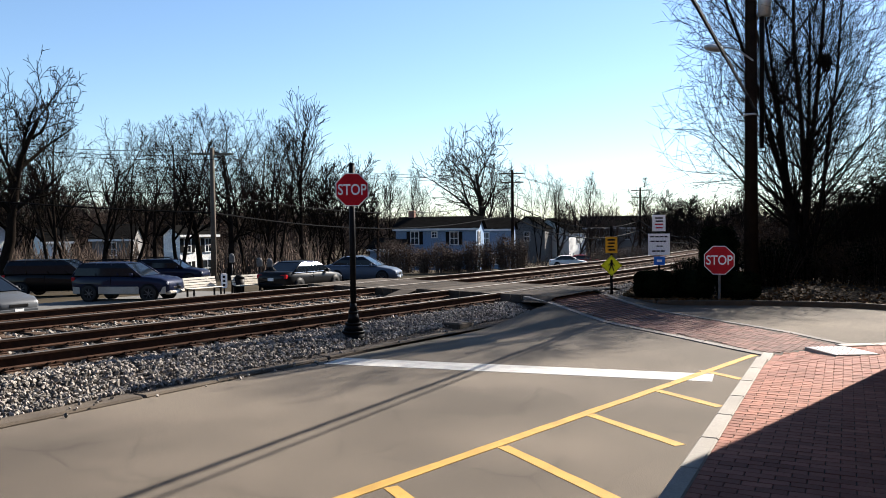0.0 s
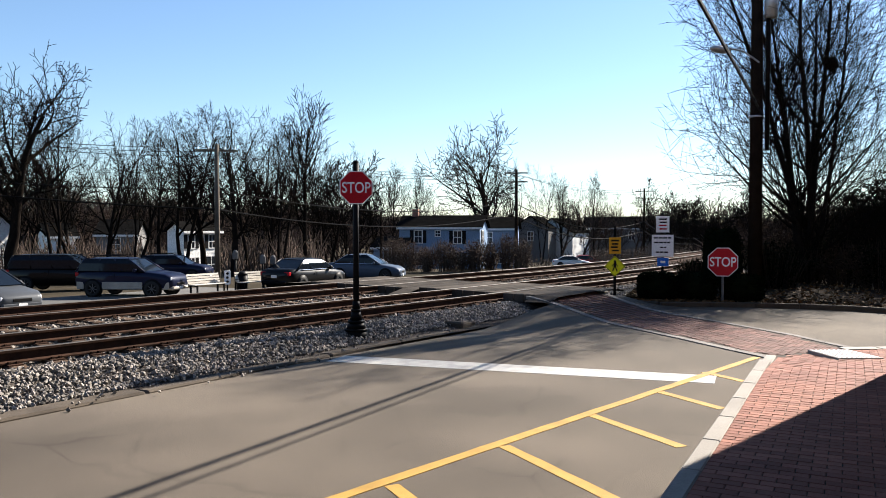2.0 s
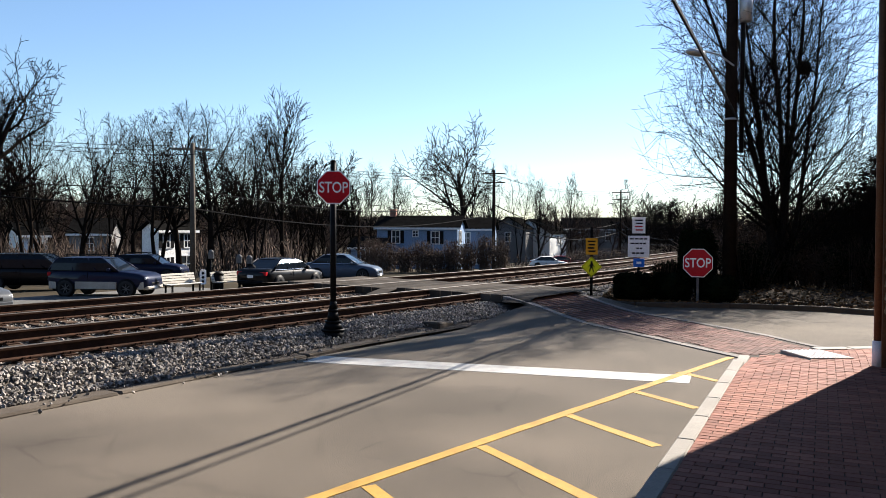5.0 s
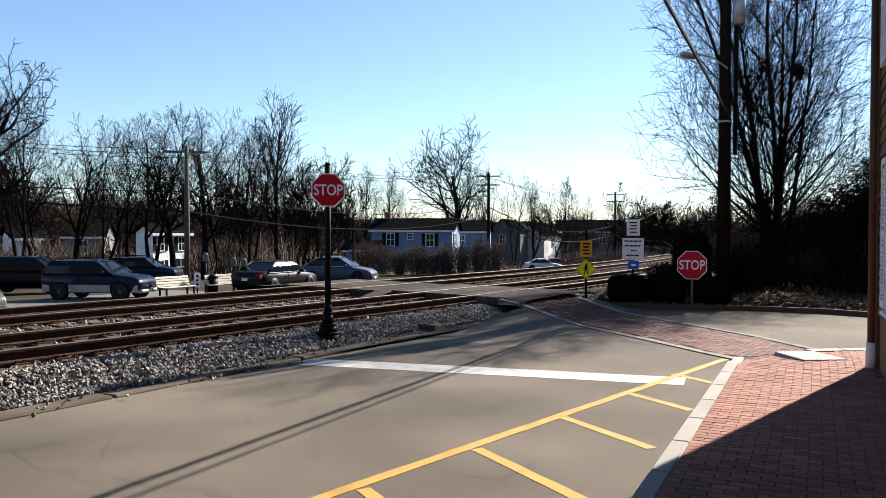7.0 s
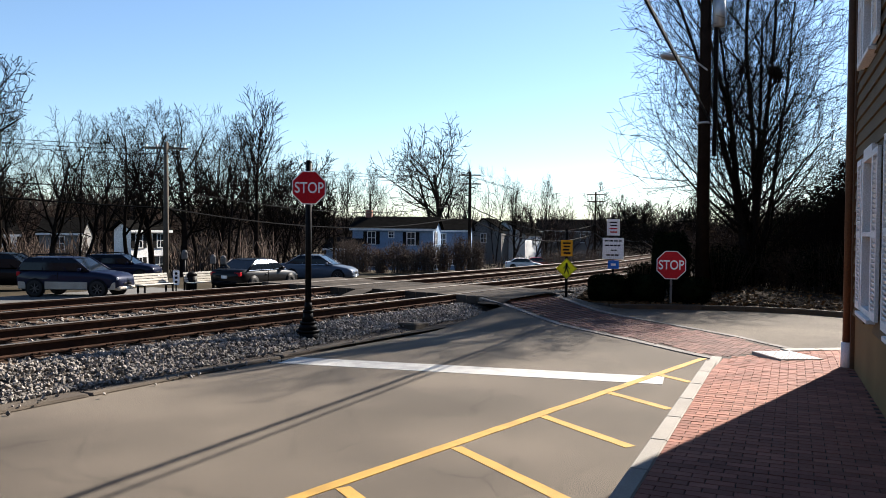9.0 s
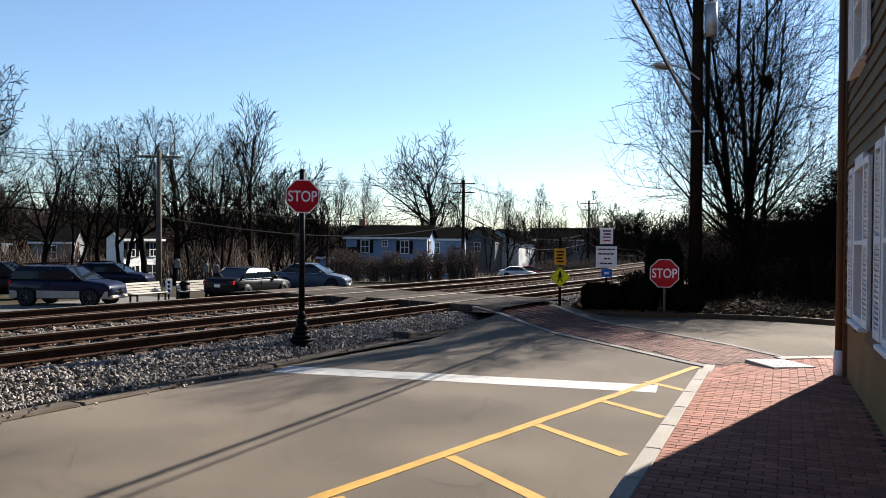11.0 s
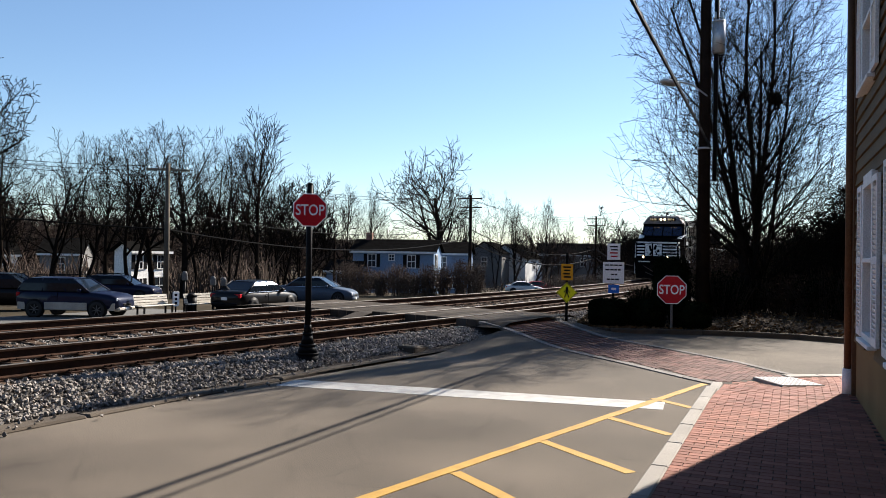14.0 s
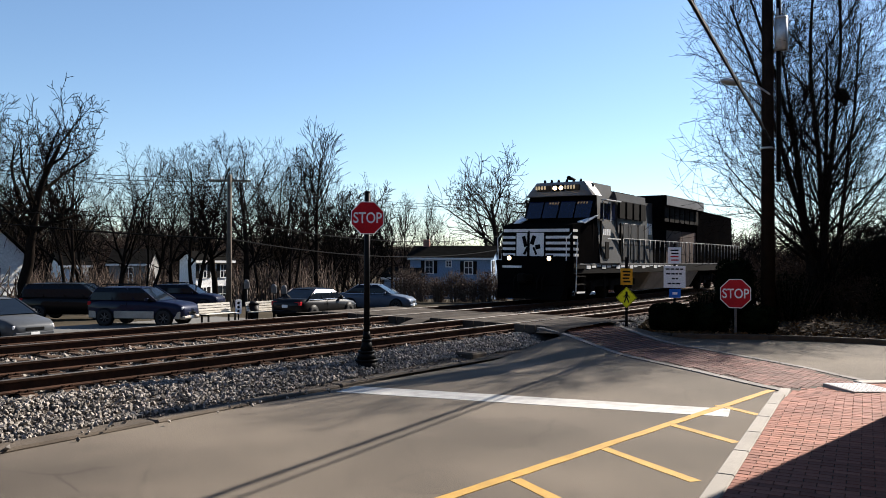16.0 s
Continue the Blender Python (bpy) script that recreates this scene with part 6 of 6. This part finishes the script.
for sy in (-1, 1):
    for k in range(5):
        zz = 1.66 + k * 0.215 + (0.03 if k == 4 else 0)
        vs = [(-0.5, sy * (1.512 - 0.012 * k), zz), (-0.86, sy * (1.52 - 0.010 * k), zz), (-0.86, sy * (1.517 - 0.010 * k), zz + 0.1), (-0.5, sy * (1.507 - 0.012 * k), zz + 0.1)]
        lp("nose_stripe", (vs + [(x, y - sy * 0.05, z) for x, y, z in vs], [(0, 1, 2, 3), (4, 5, 6, 7), (0, 4, 5, 1), (1, 5, 6, 2), (2, 6, 7, 3), (3, 7, 4, 0)]), STRIPE)
lp("nose_door", box(xf - 0.02, xf + 0.02, -0.3, -0.24, 1.6, 2.6), LOCO_BLACK)

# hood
lp("electrical_cabinet", shape([(-4.31, 1.4, 1.3, 1.42, 4.1), (-4.35, 1.45, 1.2, 1.42, 4.3), (-7.4, 1.45, 1.2, 1.42, 4.3)]), LOCO_SUNLIT, "cabinet behind the cab, coloured in a sunlit grey")
lp("engine_hood", shape([(-7.41, 1.05, 1.0, 1.42, 4.1), (-8.7, 1.05, 1.0, 1.42, 4.15)]), LOCO_SUNLIT)
lp("radiator_section", shape([(-8.71, 1.05, 1.5, 3.0, 4.5), (-9.0, 1.05, 1.52, 3.0, 4.55), (-14.2, 1.05, 1.52, 3.0, 4.55)]), LOCO_BLACK, "flared black radiator section")
lp("engine_hood", shape([(-8.72, 1.04, 1.04, 1.42, 2.99), (-10.3, 1.04, 1.04, 1.42, 2.99)]), LOCO_BLACK)
lp("engine_hood", shape([(-10.31, 1.05, 1.05, 1.42, 2.99), (-14.4, 1.05, 1.05, 1.42, 2.99)]), LOCO_RUST, "rusty brown hood panel")
lp("rear_hood", shape([(-14.41, 1.1, 1.1, 1.42, 4.2), (-20.6, 1.1, 1.0, 1.42, 4.1)]), LOCO_BLACK, "dark rear hood")
for sy in (-1, 1):
    for k in range(4):
        lp("louvre_panel", box(-4.95 - k * 0.7, -4.45 - k * 0.7, sy * 1.34 - 0.06, sy * 1.34 + 0.05, 3.25, 3.95), UNDER, "dark intake louvre")
    for x in (-2.6, -4.33, -5.1, -6.0, -6.75):
        lp("panel_seam", box(x - 0.02, x + 0.02, sy * 1.5 - 0.06, sy * 1.5 + 0.012 if x > -4.4 else sy * 1.455 + 0.012, 1.5, 3.05) if sy > 0 else box(x - 0.02, x + 0.02, -1.56 if x > -4.4 else -1.467, -1.44, 1.5, 3.05), UNDER, "dark panel seam")
    lp("side_door", box(-3.15, -2.85, sy * 1.55 - 0.02, sy * 1.55 + 0.012, 1.6, 2.25), UNDER, "dark recessed hatch")
    lp("stripe_board", box(-4.2, -3.0, sy * 1.55 - 0.02, sy * 1.55 + 0.014, 2.36, 2.4), STRIPE)
    for k in range(3):
        lp("hood_door", box(-5.3 - k * 0.75, -4.65 - k * 0.75, sy * 1.455 - 0.01, sy * 1.455 + 0.008, 1.55, 3.05, bev=0.004), LOCO_SUNLIT, "hood door in the same sunlit grey")
    lp("body_line", box(-7.2, -4.6, sy * 1.462 - 0.006, sy * 1.462 + 0.01, 2.16, 2.2), UNDER)
    for k in range(6):
        lp("lettering_bar", box(-8.5 + 0.21 * k, -8.36 + 0.21 * k, sy * 1.056 - 0.005, sy * 1.056 + 0.008, 2.7, 3.2), STRIPE, "white lettering drawn as bars")
    for k in range(7):
        lp("radiator_grille", box(-9.75 - 0.66 * k, -9.2 - 0.66 * k, sy * 1.35, sy * 1.39, 3.35, 4.2, m=pose(0, 0, 0)), UNDER)
    lp("wing_edge", box(-14.1, -9.1, sy * 1.525 - 0.01, sy * 1.525 + 0.012, 4.1, 4.54), CAB_GREY, "pale top edge of the radiator wing")
    pts = []
    for k in range(30):
        x = -4.6 - k * 0.55
        lp("handrail_post", cyl((x, sy * 1.47, 1.42), (x, sy * 1.47, 2.42), 0.022, 0.022, 6), RAILING, "grey handrail post")
        pts.append((x, sy * 1.47, 2.42))
    lp("handrail", tube(pts, 0.02, 6), RAILING, "grey handrail")
lp("exhaust_stack", box(-7.9, -7.2, -0.3, 0.3, 4.12, 4.45, bev=0.04), UNDER)
for k in range(5):
    lp("roof_vent", box(-5.2 - 0.45 * k, -4.9 - 0.45 * k, -0.9, 0.9, 4.28, 4.4, bev=0.02), UNDER)
# underframe
lp("fuel_tank", shape([(-7.6, 0.9, 1.4, 0.3, 1.02), (-7.7, 1.0, 1.45, 0.25, 1.02), (-13.6, 1.0, 1.45, 0.25, 1.02), (-13.7, 0.9, 1.4, 0.3, 1.02)]), TANK, "grey fuel tank with its sunlit tone in the colour")
WHEELS = []
n_w = 28
wheel_bm = bmesh.new()
for y0, y1, r0 in ((-0.065, 0.065, 0.53), (0.065, 0.1, 0.555)):
    add_cyl(wheel_bm, (0, y0, 0), (0, y1, 0), r0, r0, n_w)
add_cyl(wheel_bm, (0, -0.09, 0), (0, -0.065, 0), 0.16, 0.16, 12)
add_box(wheel_bm, -0.03, 0.03, -0.075, -0.066, 0.18, 0.46)
loco_wheel = mesh_of("wheel", wheel_bm, UNDER)
for x0 in (-4.6, -19.0):
    tk = new("truck_frame", mesh_of("truck_frame", box(-2.5, 2.5, -0.9, 0.9, 0.62, 0.98, bev=0.04), UNDER))
    tk.parent = loco
    tk.matrix_basis = pose(x0, 0, 0)
    for sy in (-1, 1):
        bm = box(-2.6, 2.6, sy * 1.12 - 0.07, sy * 1.12 + 0.07, 0.5, 0.78, bev=0.03)
        for k in (-1.9, 0, 1.9):
            add_box(bm, k - 0.22, k + 0.22, sy * 1.16 - 0.1, sy * 1.16 + 0.1, 0.34, 0.72, bev=0.04)
            add_box(bm, k + 0.5, k + 0.75, sy * 1.14 - 0.08, sy * 1.14 + 0.08, 0.4, 0.95, bev=0.04)
        part("side_frame", bm, UNDER, tk, "grimy cast side frame")
        for k in (-1.9, 0, 1.9):
            wl = part("wheel", loco_wheel, None, loco, "steel wheel")
            WHEELS.append((wl, x0 + k, sy))

# single bricks of the sidewalk nearest to the crossing
for x, y, z in singles:
    part("brick", single_mesh, None, sidewalk, m=pose(x, y, z, random.uniform(-0.6, 0.6), random.uniform(-0.6, 0.6), 90 + random.uniform(-0.8, 0.8)))


def motions():
    """The locomotive rolls up the far track at an even pace, its wheels turning."""
    rows = []
    for k in range(33):
        s = S_END + SPEED * (16.0 - k / 2)
        rows.append((k / 2, TM @ pose(s, FAR + bend(s), RAIL_Z + 0.012, CANT, 0, 0) @ pose(0, 0, 0, 0, 0, 180 + bend_turn(s + 4))))
    walk(loco, rows)
    for wl, x, sy in WHEELS:
        spin = [(k / 20.0, pose(x, sy * 0.78, 0.53, 0, math.degrees(SPEED * k / 20.0 / 0.53) % 360, 0 if sy < 0 else 0)) for k in range(321)]
        walk(wl, spin)


motions()
